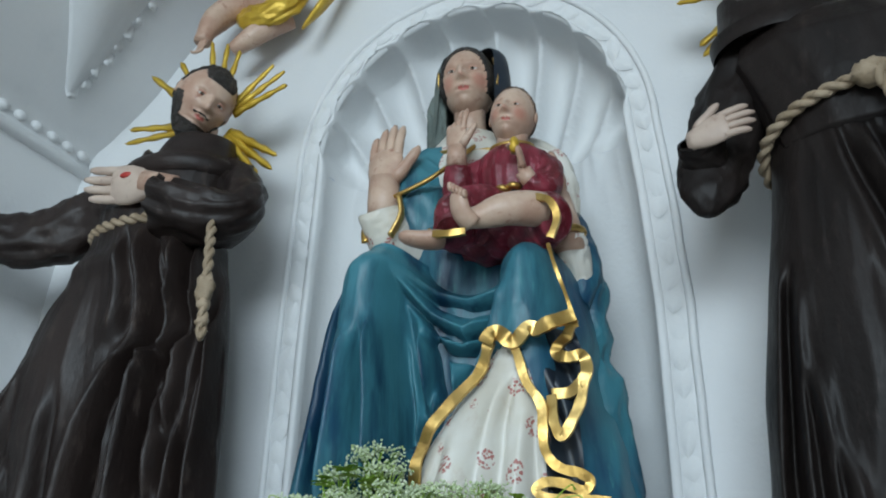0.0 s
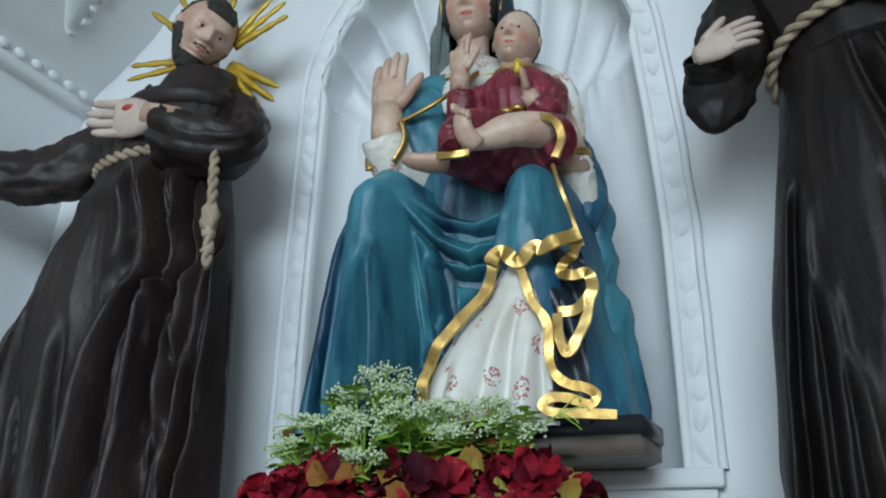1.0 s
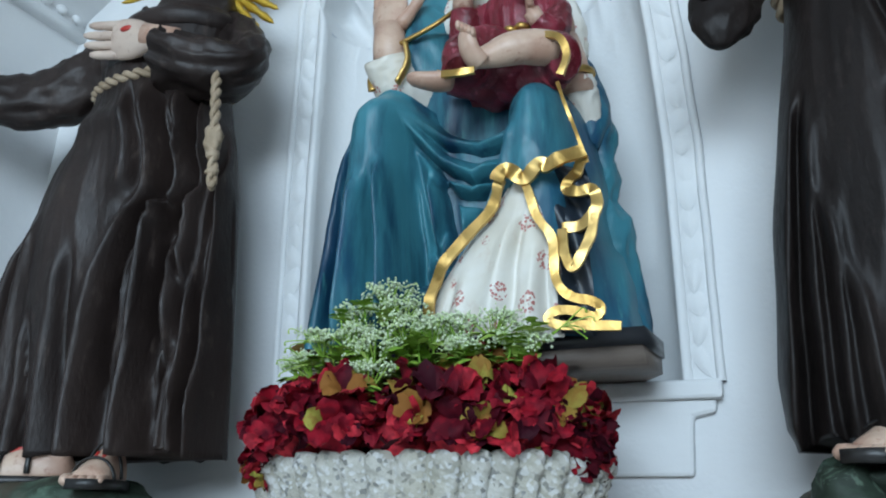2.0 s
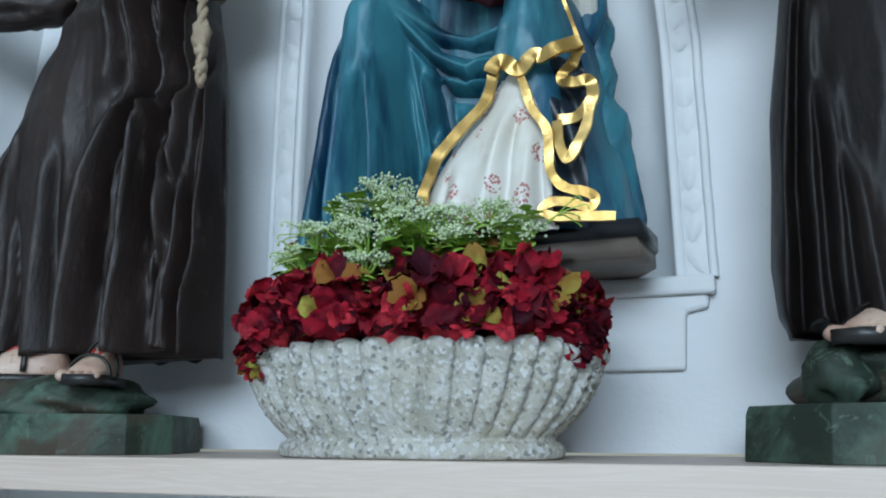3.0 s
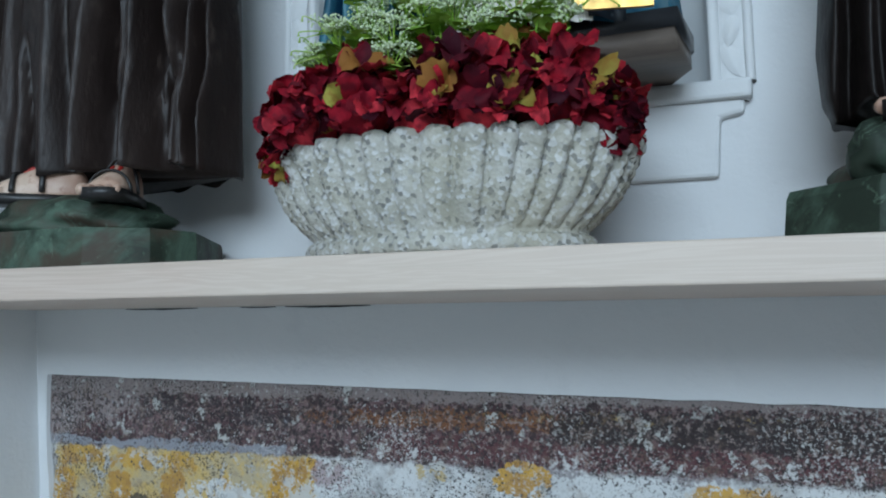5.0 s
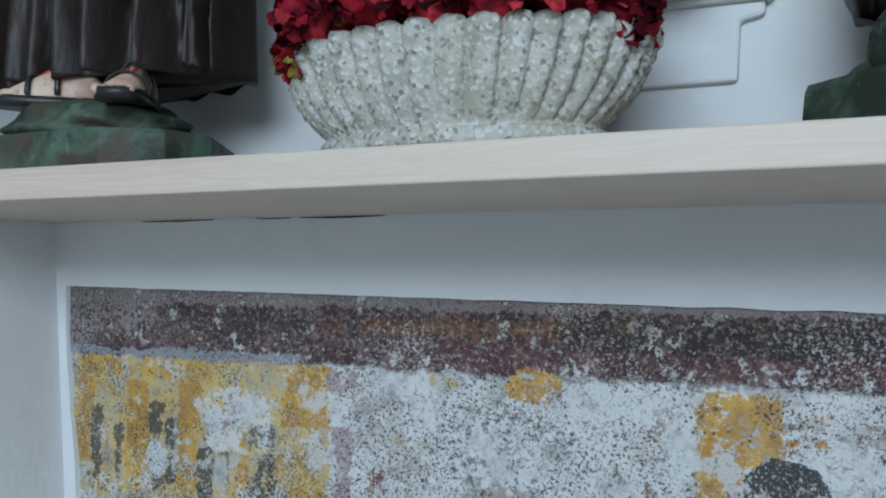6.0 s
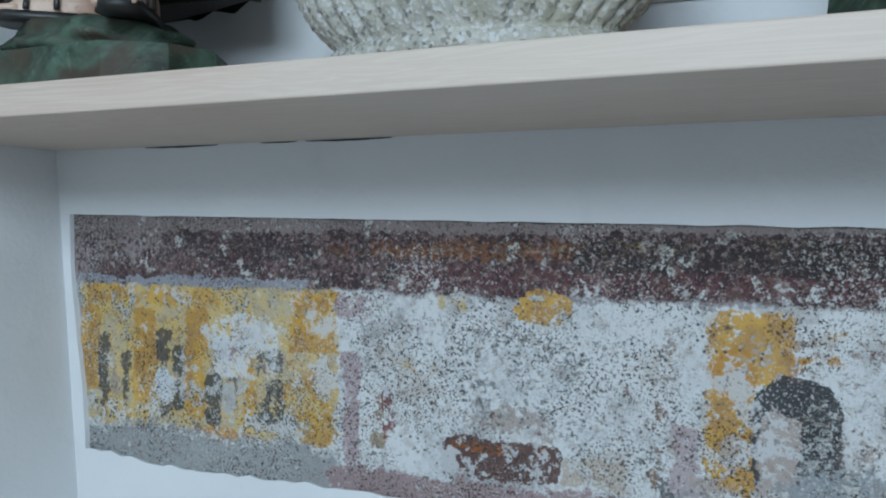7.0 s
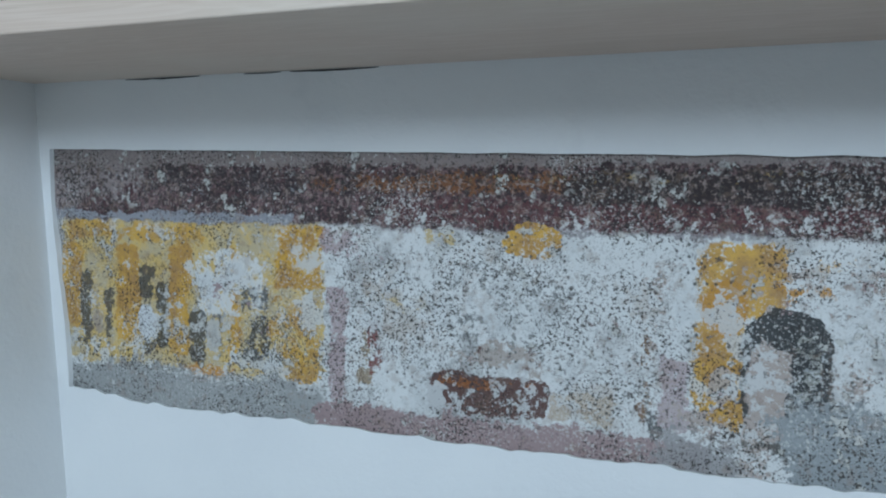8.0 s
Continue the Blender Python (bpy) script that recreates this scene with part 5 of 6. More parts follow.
s.tube([(0.462, 1.275, 2.47), (0.455, 1.265, 2.53), (0.45, 1.26, 2.57)], [0.050, 0.043, 0.046], SKIN, n=20)
head_form(s, (0.442, 1.245, 2.605), pose(0, 0, 0, 4, -10, -32), 0.094, SKIN, HAIR, LIP, BLUSH, None, hairline=0.55)
for ang, ls in ((3.80, (0.16, 0.17, 0.155)), (2.9, (0.17, 0.18, 0.17)), (2.1, (0.22, 0.23, 0.21)), (1.2, (0.22, 0.23, 0.21)), (0.3, (0.22, 0.23, 0.22))):
    ray_bundle(s, (0.445, 1.30, 2.60), ang, 0.02, 0.05, ls, GOLDPAINT)
tagged(part("friar_statue", s, origin=(0.56, 1.25, 1.492)), "painted wooden friar in dark habit, thick rope girdle", "statue", group="friar statues")

# ---- seated mother with child ----
s = Shape()
BASE_Z = 1.706


def robe_left(z):
    return np.interp(z, [1.74, 1.826, 1.909, 2.024, 2.135, 2.19, 2.22], [-0.412, -0.401, -0.388, -0.376, -0.362, -0.345, -0.322])


def robe_right(z):
    return np.interp(z, [1.74, 1.80, 1.90, 2.00, 2.12, 2.17, 2.20], [0.158, 0.148, 0.118, 0.104, 0.082, 0.068, 0.055])


def ztop(x):
    """Height of the lap's front edge: two knees and the sag between."""
    return 2.132 + 0.050 * gauss(x, -0.240, 0.078) + 0.036 * gauss(x, 0.030, 0.065) - 0.03 * hermite(x, -0.29, -0.36) - 0.035 * hermite(x, 0.06, 0.12)


def gown_left(z):
    return float(np.interp(z, [1.735, 1.781, 1.823, 1.885, 1.918, 1.950, 1.972], [-0.141, -0.136, -0.122, -0.079, -0.044, -0.027, -0.012]))


def gown_right(z):
    return float(np.interp(z, [1.735, 1.816, 1.876, 1.908, 1.959, 1.972], [0.056, 0.055, 0.049, 0.032, 0.017, 0.008]))


MANTLE_FOLDS = soften([
    ([(2.12, -0.318), (1.95, -0.340), (1.735, -0.368)], 0.017, 0.018, 1),
    ([(2.03, -0.268), (1.845, -0.284), (1.735, -0.298)], 0.018, 0.020, 1),
    ([(2.05, -0.228), (1.956, -0.222), (1.839, -0.216), (1.735, -0.212)], 0.014, 0.026, 1),
    ([(2.14, -0.212), (2.02, -0.192), (1.90, -0.166), (1.80, -0.150)], 0.013, -0.026, 0),
    ([(2.05, -0.176), (1.935, -0.152), (1.832, -0.160), (1.735, -0.165)], 0.013, 0.028, 1),
    ([(1.97, -0.118), (1.90, -0.128), (1.80, -0.150), (1.735, -0.155)], 0.014, 0.018, -1),
    ([(1.90, -0.325), (1.735, -0.335)], 0.012, 0.014, 1),
    ([(1.88, -0.248), (1.735, -0.255)], 0.011, 0.014, 1),
    ([(2.125, -0.034), (2.012, -0.060), (1.904, -0.106), (1.86, -0.13)], 0.014, -0.024, 0),
    ([(2.10, -0.008), (2.0, -0.036), (1.92, -0.074), (1.84, -0.125)], 0.015, 0.022, -1),
    ([(2.12, 0.072), (2.046, 0.088), (1.981, 0.104)], 0.010, 0.014, 1),
    ([(1.97, 0.120), (1.735, 0.140)], 0.012, 0.016, 1)], 1.35)
SWAGS = [
    ([(-0.200, 2.140), (-0.150, 2.098), (-0.095, 2.082), (-0.045, 2.092), (0.00, 2.13)], 0.013, 0.026, -1),
    ([(-0.205, 2.115), (-0.150, 2.055), (-0.100, 2.030), (-0.055, 2.045), (-0.02, 2.09)], 0.013, 0.034, -1),
    ([(-0.170, 2.040), (-0.125, 2.006), (-0.090, 2.004), (-0.055, 2.026), (-0.025, 2.06)], 0.012, 0.038, -1)]


def robe_y(x, z, edge):
    """Front surface of the blue mantle over the knees."""
    h = hermite(z, 2.18, 1.75)
    lk = float(np.interp(z, [1.74, 1.94, 2.04, 2.18], [-0.285, -0.272, -0.260, -0.238]))
    y = 1.300 - 0.035 * h
    y -= (0.135 - 0.070 * h) * math.exp(-abs((x - lk) / (0.078 + 0.03 * h)) ** 2.6)
    y -= (0.140 - 0.075 * h) * math.exp(-abs((x - 0.032) / (0.070 + 0.03 * h)) ** 2.6)
    y -= 2.1 * crests(MANTLE_FOLDS, x, z) + 0.85 * crests(SWAGS, x, z, across=True)
    y -= 0.010 * hermite(x, 0.09, 0.13) * math.sin(z * 46 + x * 26)
    y -= 0.004 * hermite(z, 2.16, 2.02) * (1 - 2.5 * abs(noise.noise(Vector((x * 20, 7.0, z * 4)))))
    y -= 0.002 * noise.noise(Vector((x * 60, 2.0, z * 30)))
    if z < 1.975:
        y += 0.035 * hermite(x, gown_left(z) - 0.002, gown_left(z) + 0.012) * hermite(x, gown_right(z) + 0.002, gown_right(z) - 0.012)
    return y + 0.13 * edge ** 6


rows = []
NZ, NXC = 190, 240
for i in range(NZ + 26):
    row = []
    for j in range(NXC):
        u = j / (NXC - 1)
        e = abs(2 * u - 1)
        if i <= NZ:
            t = i / NZ
            x0 = robe_left(1.74) + (robe_right(1.74) - robe_left(1.74)) * u
            zt = ztop(robe_left(2.15) + (robe_right(2.13) - robe_left(2.15)) * u)
            z = 1.74 + (zt - 1.74) * t
            x = robe_left(z) + (robe_right(z) - robe_left(z)) * u
            y = robe_y(x, z, e)
            r = hermite(t, 0.80, 1.0)
            row.append((x, y + 0.060 * r ** 3, z))
        else:
            q = (i - NZ) / 26
            p = rows[NZ][j]
            row.append((p[0] * (1 - 0.12 * q) - 0.013 * q, p[1] + 0.20 * q ** 0.9, p[2] + 0.012 * math.sin(q * 2.2) - 0.02 * q))
    rows.append(row)
s.grid(rows, BLUE)
# base slab
s.prism([(-0.405, 1.255), (0.165, 1.225), (0.172, 1.36), (0.10, 1.52), (-0.40, 1.52), (-0.43, 1.38)], 2, BASE_Z + 0.020, 1.750, BLACKBASE)
s.prism([(-0.400, 1.262), (0.160, 1.232), (0.168, 1.36), (0.09, 1.51), (-0.40, 1.51), (-0.425, 1.38)], 2, BASE_Z - 0.004, BASE_Z + 0.022, BROWNBASE)
# side and back of the mantle
robe(s, [(1.745, -0.140, 1.40, 0.262, 0.11, 0.7), (1.86, -0.150, 1.40, 0.235, 0.11, 0.8), (2.0, -0.155, 1.40, 0.205, 0.11, 0.8), (2.12, -0.155, 1.40, 0.180, 0.11, 0.7), (2.20, -0.145, 1.39, 0.16, 0.10, 0.4)], BLUE, folds=13, amp=0.085, seed=21, n=150, rows=50)
# torso, mantle on the shoulders
robe(s, [(2.16, -0.10, 1.39, 0.145, 0.08, 0.3), (2.24, -0.105, 1.38, 0.138, 0.085, 0.3), (2.34, -0.11, 1.375, 0.148, 0.085, 0.3), (2.40, -0.118, 1.38, 0.118, 0.075, 0.2), (2.45, -0.135, 1.385, 0.055, 0.05, 0.1)], GOWN, folds=9, amp=0.06, seed=30, n=100, rows=36)
sleeve(s, [(-0.145, 1.345, 2.385), (-0.190, 1.330, 2.362), (-0.205, 1.312, 2.32), (-0.195, 1.305, 2.27), (-0.17, 1.31, 2.22)], [0.036, 0.050, 0.058, 0.060, 0.05], BLUE, seed=32, amp=0.12, flat=0.75)
s.tube(smooth([(-0.100, 1.300, 2.385), (-0.126, 1.268, 2.340), (-0.165, 1.246, 2.300), (-0.225, 1.245, 2.278)], 20), [0.0085] * 20, GOLD, n=8, flat=0.5)
s.tube(smooth([(-0.19, 1.325, 2.392), (-0.15, 1.308, 2.388), (-0.10, 1.308, 2.380), (-0.07, 1.31, 2.378)], 16), [0.008] * 16, GOLD, n=8, flat=0.6)
sleeve(s, [(-0.05, 1.40, 2.33), (0.010, 1.40, 2.29), (0.040, 1.385, 2.24), (0.058, 1.36, 2.18), (0.064, 1.35, 2.12), (0.05, 1.34, 2.08)], [0.036, 0.036, 0.036, 0.044, 0.050, 0.045], BLUE, seed=35, amp=0.13)
sleeve(s, [(0.030, 1.37, 2.22), (0.056, 1.365, 2.14), (0.066, 1.365, 2.06), (0.070, 1.365, 1.98), (0.088, 1.365, 1.89), (0.100, 1.365, 1.76)], [0.040, 0.050, 0.040, 0.054, 0.045, 0.050, 0.040, 0.054, 0.050, 0.052, 0.056], BLUE, seed=37, amp=0.16, rows=90, folds=7)
sleeve(s, [(-0.07, 1.37, 2.405), (-0.01, 1.365, 2.385), (0.034, 1.36, 2.345), (0.050, 1.355, 2.29), (0.058, 1.35, 2.24)], [0.026, 0.030, 0.030, 0.028, 0.020], GOWN, seed=46, amp=0.2, flat=0.7)
# raised arm with gilt-edged sleeve
sleeve(s, [(-0.205, 1.335, 2.225), (-0.23, 1.30, 2.215), (-0.247, 1.275, 2.235), (-0.252, 1.262, 2.262)], [0.05, 0.055, 0.05, 0.048], GOWN, seed=40, amp=0.08, inner=BROWNHAIR, flat=0.85)
s.tube(smooth([(-0.286, 1.27, 2.250), (-0.285, 1.255, 2.225), (-0.280, 1.25, 2.200)], 10), [0.007] * 10, GOLD, n=8, flat=0.5)
s.tube(smooth([(-0.212, 1.235, 2.272), (-0.206, 1.235, 2.235), (-0.222, 1.23, 2.195)], 10), [0.009, 0.010] * 5, GOLD, n=8, flat=0.5)
s.tube([(-0.248, 1.268, 2.225), (-0.250, 1.255, 2.275), (-0.249, 1.248, 2.32)], [0.034, 0.030, 0.027], SKIN, n=18)
hand_form(s, (-0.2485, 1.250, 2.298), (-0.03, 0.05, 1), (1, -0.15, 0.1), 0.150, SKIN, curl=(0.22, 0.2, 0.2, 0.24), spread=0.05, thumb=1)
# hand that holds the child
s.tube([(0.070, 1.30, 2.15), (0.062, 1.295, 2.21), (0.052, 1.295, 2.255)], [0.030, 0.026, 0.023], SKIN, n=16)
s.tube([(0.064 + 0.031 * math.cos(a), 1.292 + 0.032 * math.sin(a), 2.178 + 0.008 * math.cos(a)) for a in np.linspace(0, 2 * math.pi, 24)], [0.006] * 24, GOLD, n=8)
sleeve(s, [(0.080, 1.325, 2.11), (0.072, 1.305, 2.150), (0.066, 1.297, 2.178)], [0.020, 0.030, 0.029], GOWN, seed=44, rows=16)
hand_form(s, (0.050, 1.292, 2.252), (-0.30, -0.10, 1), (-0.9, -0.3, 0.2), 0.125, SKIN, curl=0.35, thumb=-1)
# neck and head with hair and veil
s.tube([(-0.132, 1.385, 2.42), (-0.134, 1.375, 2.48), (-0.135, 1.37, 2.54)], [0.036, 0.030, 0.032], SKIN, n=20)
HT = facing((0.13, -0.97, -0.10), (-0.05, 0.0, 1.0))
head_form(s, (-0.135, 1.364, 2.563), HT, 0.077, SKIN, HAIR, LIP, BLUSH, None, ears=False, crown=0.4, oval=(0.54, -0.12, 0.82))
rows = []
for q in np.linspace(0, 1, 30):
    row = []
    for a in np.linspace(-2.25, 2.25, 50):
        r = 0.066 + 0.006 * math.sin(a * 7 + q * 3) * q + 0.014 * q
        z = 2.567 + 0.084 * math.cos(q * 1.45) - 0.135 * hermite(q, 0.3, 1.0) - 0.03 * q
        k = math.sin(min(1.0, 0.15 + q * 1.7) * math.pi / 2)
        row.append((-0.132 + math.sin(a) * r * k * 1.03, 1.386 + math.cos(a) * r * k * 0.95, z))
    rows.append(row)
s.grid(rows, lambda i, j, p: HAIR if i < 5 else (GREY if p[0] < -0.13 else NAVY))
sleeve(s, [(-0.190, 1.375, 2.575), (-0.200, 1.365, 2.53), (-0.195, 1.36, 2.47), (-0.182, 1.355, 2.42), (-0.15, 1.35, 2.385)], [0.010, 0.017, 0.020, 0.024, 0.018], GREY, seed=50, amp=0.25, flat=0.6)
s.tube(smooth([(-0.192, 1.345, 2.595), (-0.191, 1.35, 2.56)], 6), [0.003] * 6, GOLD, n=6)
s.tube(smooth([(-0.082, 1.36, 2.615), (-0.072, 1.355, 2.58), (-0.073, 1.35, 2.545)], 8), [0.004] * 8, GOLD, n=6)

# cream gown that shows below the mantle
def gown_y(x, z):
    t = (z - 1.735) / 0.237
    u = (x - gown_left(z)) / (gown_right(z) - gown_left(z))
    y = 1.196 - 0.034 * (1 - 0.75 * t) * math.sin(math.pi * min(max(u, 0.0), 1.0)) ** 0.7
    y -= crests([([(1.93, -0.005), (1.84, -0.03), (1.735, -0.045)], 0.016, 0.012, 1), ([(1.88, 0.022), (1.735, 0.015)], 0.013, 0.011, 1), ([(1.84, -0.08), (1.735, -0.10)], 0.014, 0.010, -1)], x, z)
    return y - 0.004 * noise.noise(Vector((x * 22, 1, z * 13)))


rows = []
for z in np.linspace(1.735, 1.972, 60):
    xl, xr = gown_left(z) - 0.004, gown_right(z) + 0.004
    rows.append([(xl + (xr - xl) * u, gown_y(xl + (xr - xl) * u, z), z) for u in np.linspace(0, 1, 60)])
s.grid(rows, GOWN)


def ribbon(path, width, mat, lift=0.006, n=60, wave=0.0, out=(0, -1, 0)):
    """A gilt hem: a flat band laid along the cloth, a little proud of it."""
    P = smooth(path, n)
    rows = []
    for i in range(n):
        d = Vector(P[min(i + 1, n - 1)] - P[max(i - 1, 0)]).normalized()
        o = Vector(out)
        side = d.cross(o).normalized()
        w = width * (0.92 + 0.16 * noise.noise(Vector((i * 0.21, width * 99, 0))))
        c = Vector(P[i]) + o * (lift + wave * math.sin(i * 0.42))
        tip = 0.0025 * noise.noise(Vector((i * 0.13, width * 40, 5)))
        rows.append([c + side * w * b + o * tip * b for b in (1, 0.4, -0.3, -1)])
    s.grid(rows, mat)
    for e in (0, -1):
        rim = [[r[e], r[e] - Vector(out) * 0.007] for r in rows]
        s.grid(rim if e else [r[::-1] for r in rim], mat)


def hem_path(pts, y):
    """Hem points (x, z, how far behind y)."""
    return [(q[0], y + (q[2] if len(q) > 2 else 0.0), q[1]) for q in pts]


ribbon(hem_path([(-0.024, 1.972), (-0.032, 1.948), (-0.047, 1.917), (-0.085, 1.885), (-0.112, 1.852), (-0.129, 1.823, 0.004), (-0.138, 1.790, 0.006), (-0.143, 1.738, 0.010)], 1.178), 0.0085, GOLD, wave=0.003)
ribbon(hem_path([(-0.027, 1.966), (-0.017, 1.982), (-0.004, 1.980), (0.009, 1.967), (0.022, 1.970), (0.038, 1.984), (0.052, 1.982), (0.076, 1.991), (0.102, 2.003, 0.012)], 1.168), 0.0115, GOLD, wave=0.003)
ribbon(hem_path([(0.010, 1.968), (0.018, 1.950), (0.031, 1.908), (0.051, 1.876), (0.054, 1.845), (0.055, 1.816), (0.064, 1.797), (0.080, 1.785), (0.104, 1.778), (0.117, 1.768), (0.108, 1.756), (0.080, 1.766), (0.055, 1.768), (0.043, 1.758), (0.058, 1.748), (0.095, 1.745), (0.143, 1.741)], 1.176), 0.0070, GOLD, n=130)
ribbon(hem_path([(0.098, 2.000, 0.012), (0.088, 1.980, 0.016), (0.078, 1.963, 0.01), (0.073, 1.948, 0.004), (0.090, 1.939), (0.110, 1.942), (0.117, 1.926), (0.110, 1.906, 0.006), (0.090, 1.893, 0.010), (0.064, 1.891, 0.014)], 1.180), 0.0085, GOLD, n=80, wave=0.003)
ribbon(hem_path([(0.113, 1.915, 0.006), (0.107, 1.880, 0.006), (0.096, 1.852), (0.080, 1.829), (0.070, 1.846), (0.066, 1.870, 0.006), (0.064, 1.889, 0.01)], 1.178), 0.0075, GOLD, n=60)
ribbon([(0.062, 1.196, 2.125), (0.074, 1.186, 2.085), (0.088, 1.188, 2.040), (0.104, 1.190, 1.985)], 0.0028, GOLD, n=30)
# dark lining inside the looped fold, and the cloth beside it
rows = []
for z in np.linspace(1.84, 1.99, 24):
    c, h = float(np.interp(z, [1.84, 1.88, 1.93, 1.99], [0.080, 0.087, 0.090, 0.072])), float(np.interp(z, [1.84, 1.87, 1.93, 1.99], [0.004, 0.018, 0.022, 0.022]))
    rows.append([(c + h * u, 1.200 + 0.012 * math.sin(z * 60 + u * 3), z) for u in np.linspace(-1, 1, 12)])
s.grid(rows, NAVY)
rows = []
for z in np.linspace(1.74, 1.965, 30):
    xl = gown_right(z) - 0.002
    rows.append([(xl + 0.045 * u, 1.196 + 0.030 * u + 0.008 * math.sin(u * 6 + z * 20), z) for u in np.linspace(0, 1, 12)])
s.grid(rows, NAVY)
s.tube(smooth([(-0.40, 1.25, 1.752), (-0.35, 1.225, 1.756), (-0.30, 1.215, 1.754)], 14), [0.014] * 14, GOLD, n=8, flat=0.6)

# the child on the knee
s.ball((-0.050, 1.262, 2.185), (0.085, 0.072, 0.038), RED, n=36, lump=0.3, seed=3)
robe(s, [(2.16, -0.025, 1.29, 0.085, 0.062, 0.4), (2.24, -0.020, 1.285, 0.064, 0.054, 0.5), (2.25, -0.020, 1.285, 0.061, 0.052, 0.5), (2.30, -0.020, 1.285, 0.070, 0.055, 0.8), (2.335, -0.02, 1.29, 0.064, 0.05, 0.3), (2.362, -0.024, 1.295, 0.032, 0.032, 0.1)], RED, folds=17, amp=0.075, seed=60, n=110, rows=40)
sleeve(s, [(-0.020, 1.265, 2.195), (-0.055, 1.215, 2.200), (-0.078, 1.180, 2.186), (-0.082, 1.165, 2.165), (-0.078, 1.160, 2.150)], [0.054, 0.050, 0.044, 0.040, 0.034], RED, seed=61, amp=0.1)
sleeve(s, [(0.0, 1.265, 2.185), (0.05, 1.23, 2.185), (0.075, 1.20, 2.165)], [0.055, 0.045, 0.03], RED, seed=62, amp=0.1)
ribbon([(-0.116, 1.140, 2.150), (-0.100, 1.124, 2.136), (-0.072, 1.118, 2.130), (-0.046, 1.122, 2.132)], 0.006, GOLD, lift=0.0, n=24)
ribbon([(0.050, 1.165, 2.195), (0.075, 1.155, 2.18), (0.086, 1.155, 2.150), (0.075, 1.155, 2.118)], 0.006, GOLD, lift=0.0, n=24)
s.tube(smooth([(0.055, 1.200, 2.188), (0.01, 1.165, 2.180), (-0.03, 1.150, 2.166), (-0.05, 1.145, 2.162)], 12), [0.027, 0.028, 0.028, 0.027, 0.026, 0.025, 0.023, 0.020, 0.018, 0.017, 0.016, 0.016], SKIN, n=16)
s.tube(smooth([(-0.042, 1.142, 2.150), (-0.054, 1.125, 2.166), (-0.057, 1.115, 2.196)], 8), [0.019, 0.020, 0.020, 0.019, 0.019, 0.018, 0.016, 0.012], SKIN, n=14, flat=0.65)
for k in range(5):
    s.ball((-0.066 + 0.0065 * k * 0.9, 1.108, 2.202 - 0.004 * k), (0.0048, 0.008, 0.008), SKIN, n=8)
s.tube(smooth([(-0.095, 1.155, 2.138), (-0.122, 1.138, 2.134), (-0.156, 1.126, 2.140)], 8), [0.022, 0.024, 0.024, 0.023, 0.021, 0.019, 0.016, 0.009], SKIN, n=14, flat=0.6)
s.tube([(-0.02 + math.cos(a) * 0.066, 1.285 + math.sin(a) * 0.058, 2.240) for a in np.linspace(0, 2 * math.pi, 36)], [0.008] * 36, HAIR, n=8)
for dx, dz, a in ((-0.014, 0.003, 0.2), (0.012, 0.0, -0.2), (-0.003, -0.012, 1.2), (-0.026, 0.001, 0.0), (0.030, 0.002, 0.0)):
    s.tube(smooth([(-0.03 + dx - 0.012 * math.cos(a), 1.222, 2.242 + dz - 0.012 * math.sin(a)), (-0.03 + dx, 1.212, 2.244 + dz), (-0.03 + dx + 0.012 * math.cos(a), 1.222, 2.242 + dz + 0.012 * math.sin(a))], 8), [0.003, 0.0055, 0.006, 0.006, 0.006, 0.006, 0.005, 0.003], GOLD, n=8)
sleeve(s, [(-0.062, 1.28, 2.318), (-0.098, 1.262, 2.288), (-0.106, 1.248, 2.262), (-0.104, 1.235, 2.285), (-0.102, 1.230, 2.305)], [0.026, 0.029, 0.029, 0.027, 0.024], RED, seed=65, amp=0.12)
s.tube([(-0.105, 1.232, 2.31), (-0.103, 1.226, 2.345)], [0.018, 0.016], SKIN, n=12)
hand_form(s, (-0.103, 1.226, 2.335), (-0.02, -0.02, 1), (0.9, -0.3, 0.1), 0.090, SKIN, curl=(0.15, 0.3, 0.9, 1.0), spread=0.2, thumb=1)
sleeve(s, [(0.022, 1.285, 2.318), (0.044, 1.27, 2.290), (0.046, 1.25, 2.252), (0.036, 1.232, 2.240), (0.024, 1.222, 2.252)], [0.026, 0.028, 0.028, 0.027, 0.025], RED, seed=66, amp=0.12, inner=LIP)
s.tube([(0.032, 1.228, 2.246), (0.018, 1.214, 2.270)], [0.015, 0.014], SKIN, n=12)
hand_form(s, (0.018, 1.214, 2.266), (-0.1, -0.1, 1), (0.2, -0.9, 0.1), 0.068, SKIN, curl=(1.0, 1.0, 1.0, 1.0), thumb=-1)
s.ball((0.008, 1.198, 2.312), (0.009, 0.009, 0.015), GOLDPAINT, n=12)
s.tube([(-0.025, 1.295, 2.345), (-0.022, 1.288, 2.392)], [0.028, 0.028], SKIN, n=16)
s.tube([(-0.024 + math.cos(a) * 0.036, 1.292 + math.sin(a) * 0.034, 2.360 + 0.006 * math.sin(a)) for a in np.linspace(0, 2 * math.pi, 28)], [0.005] * 28, GOLD, n=8)
head_form(s, (-0.020, 1.285, 2.418), pose(0, 0, 0, 0, 6, 2), 0.057, SKIN, BROWNHAIR, LIP, BLUSH, None, oval=(0.72, -0.12, 0.98))
tagged(part("madonna_statue", s, origin=(-0.12, 1.35, BASE_Z)), "painted gilt carving of a seated mother in blue mantle with child", "statue")

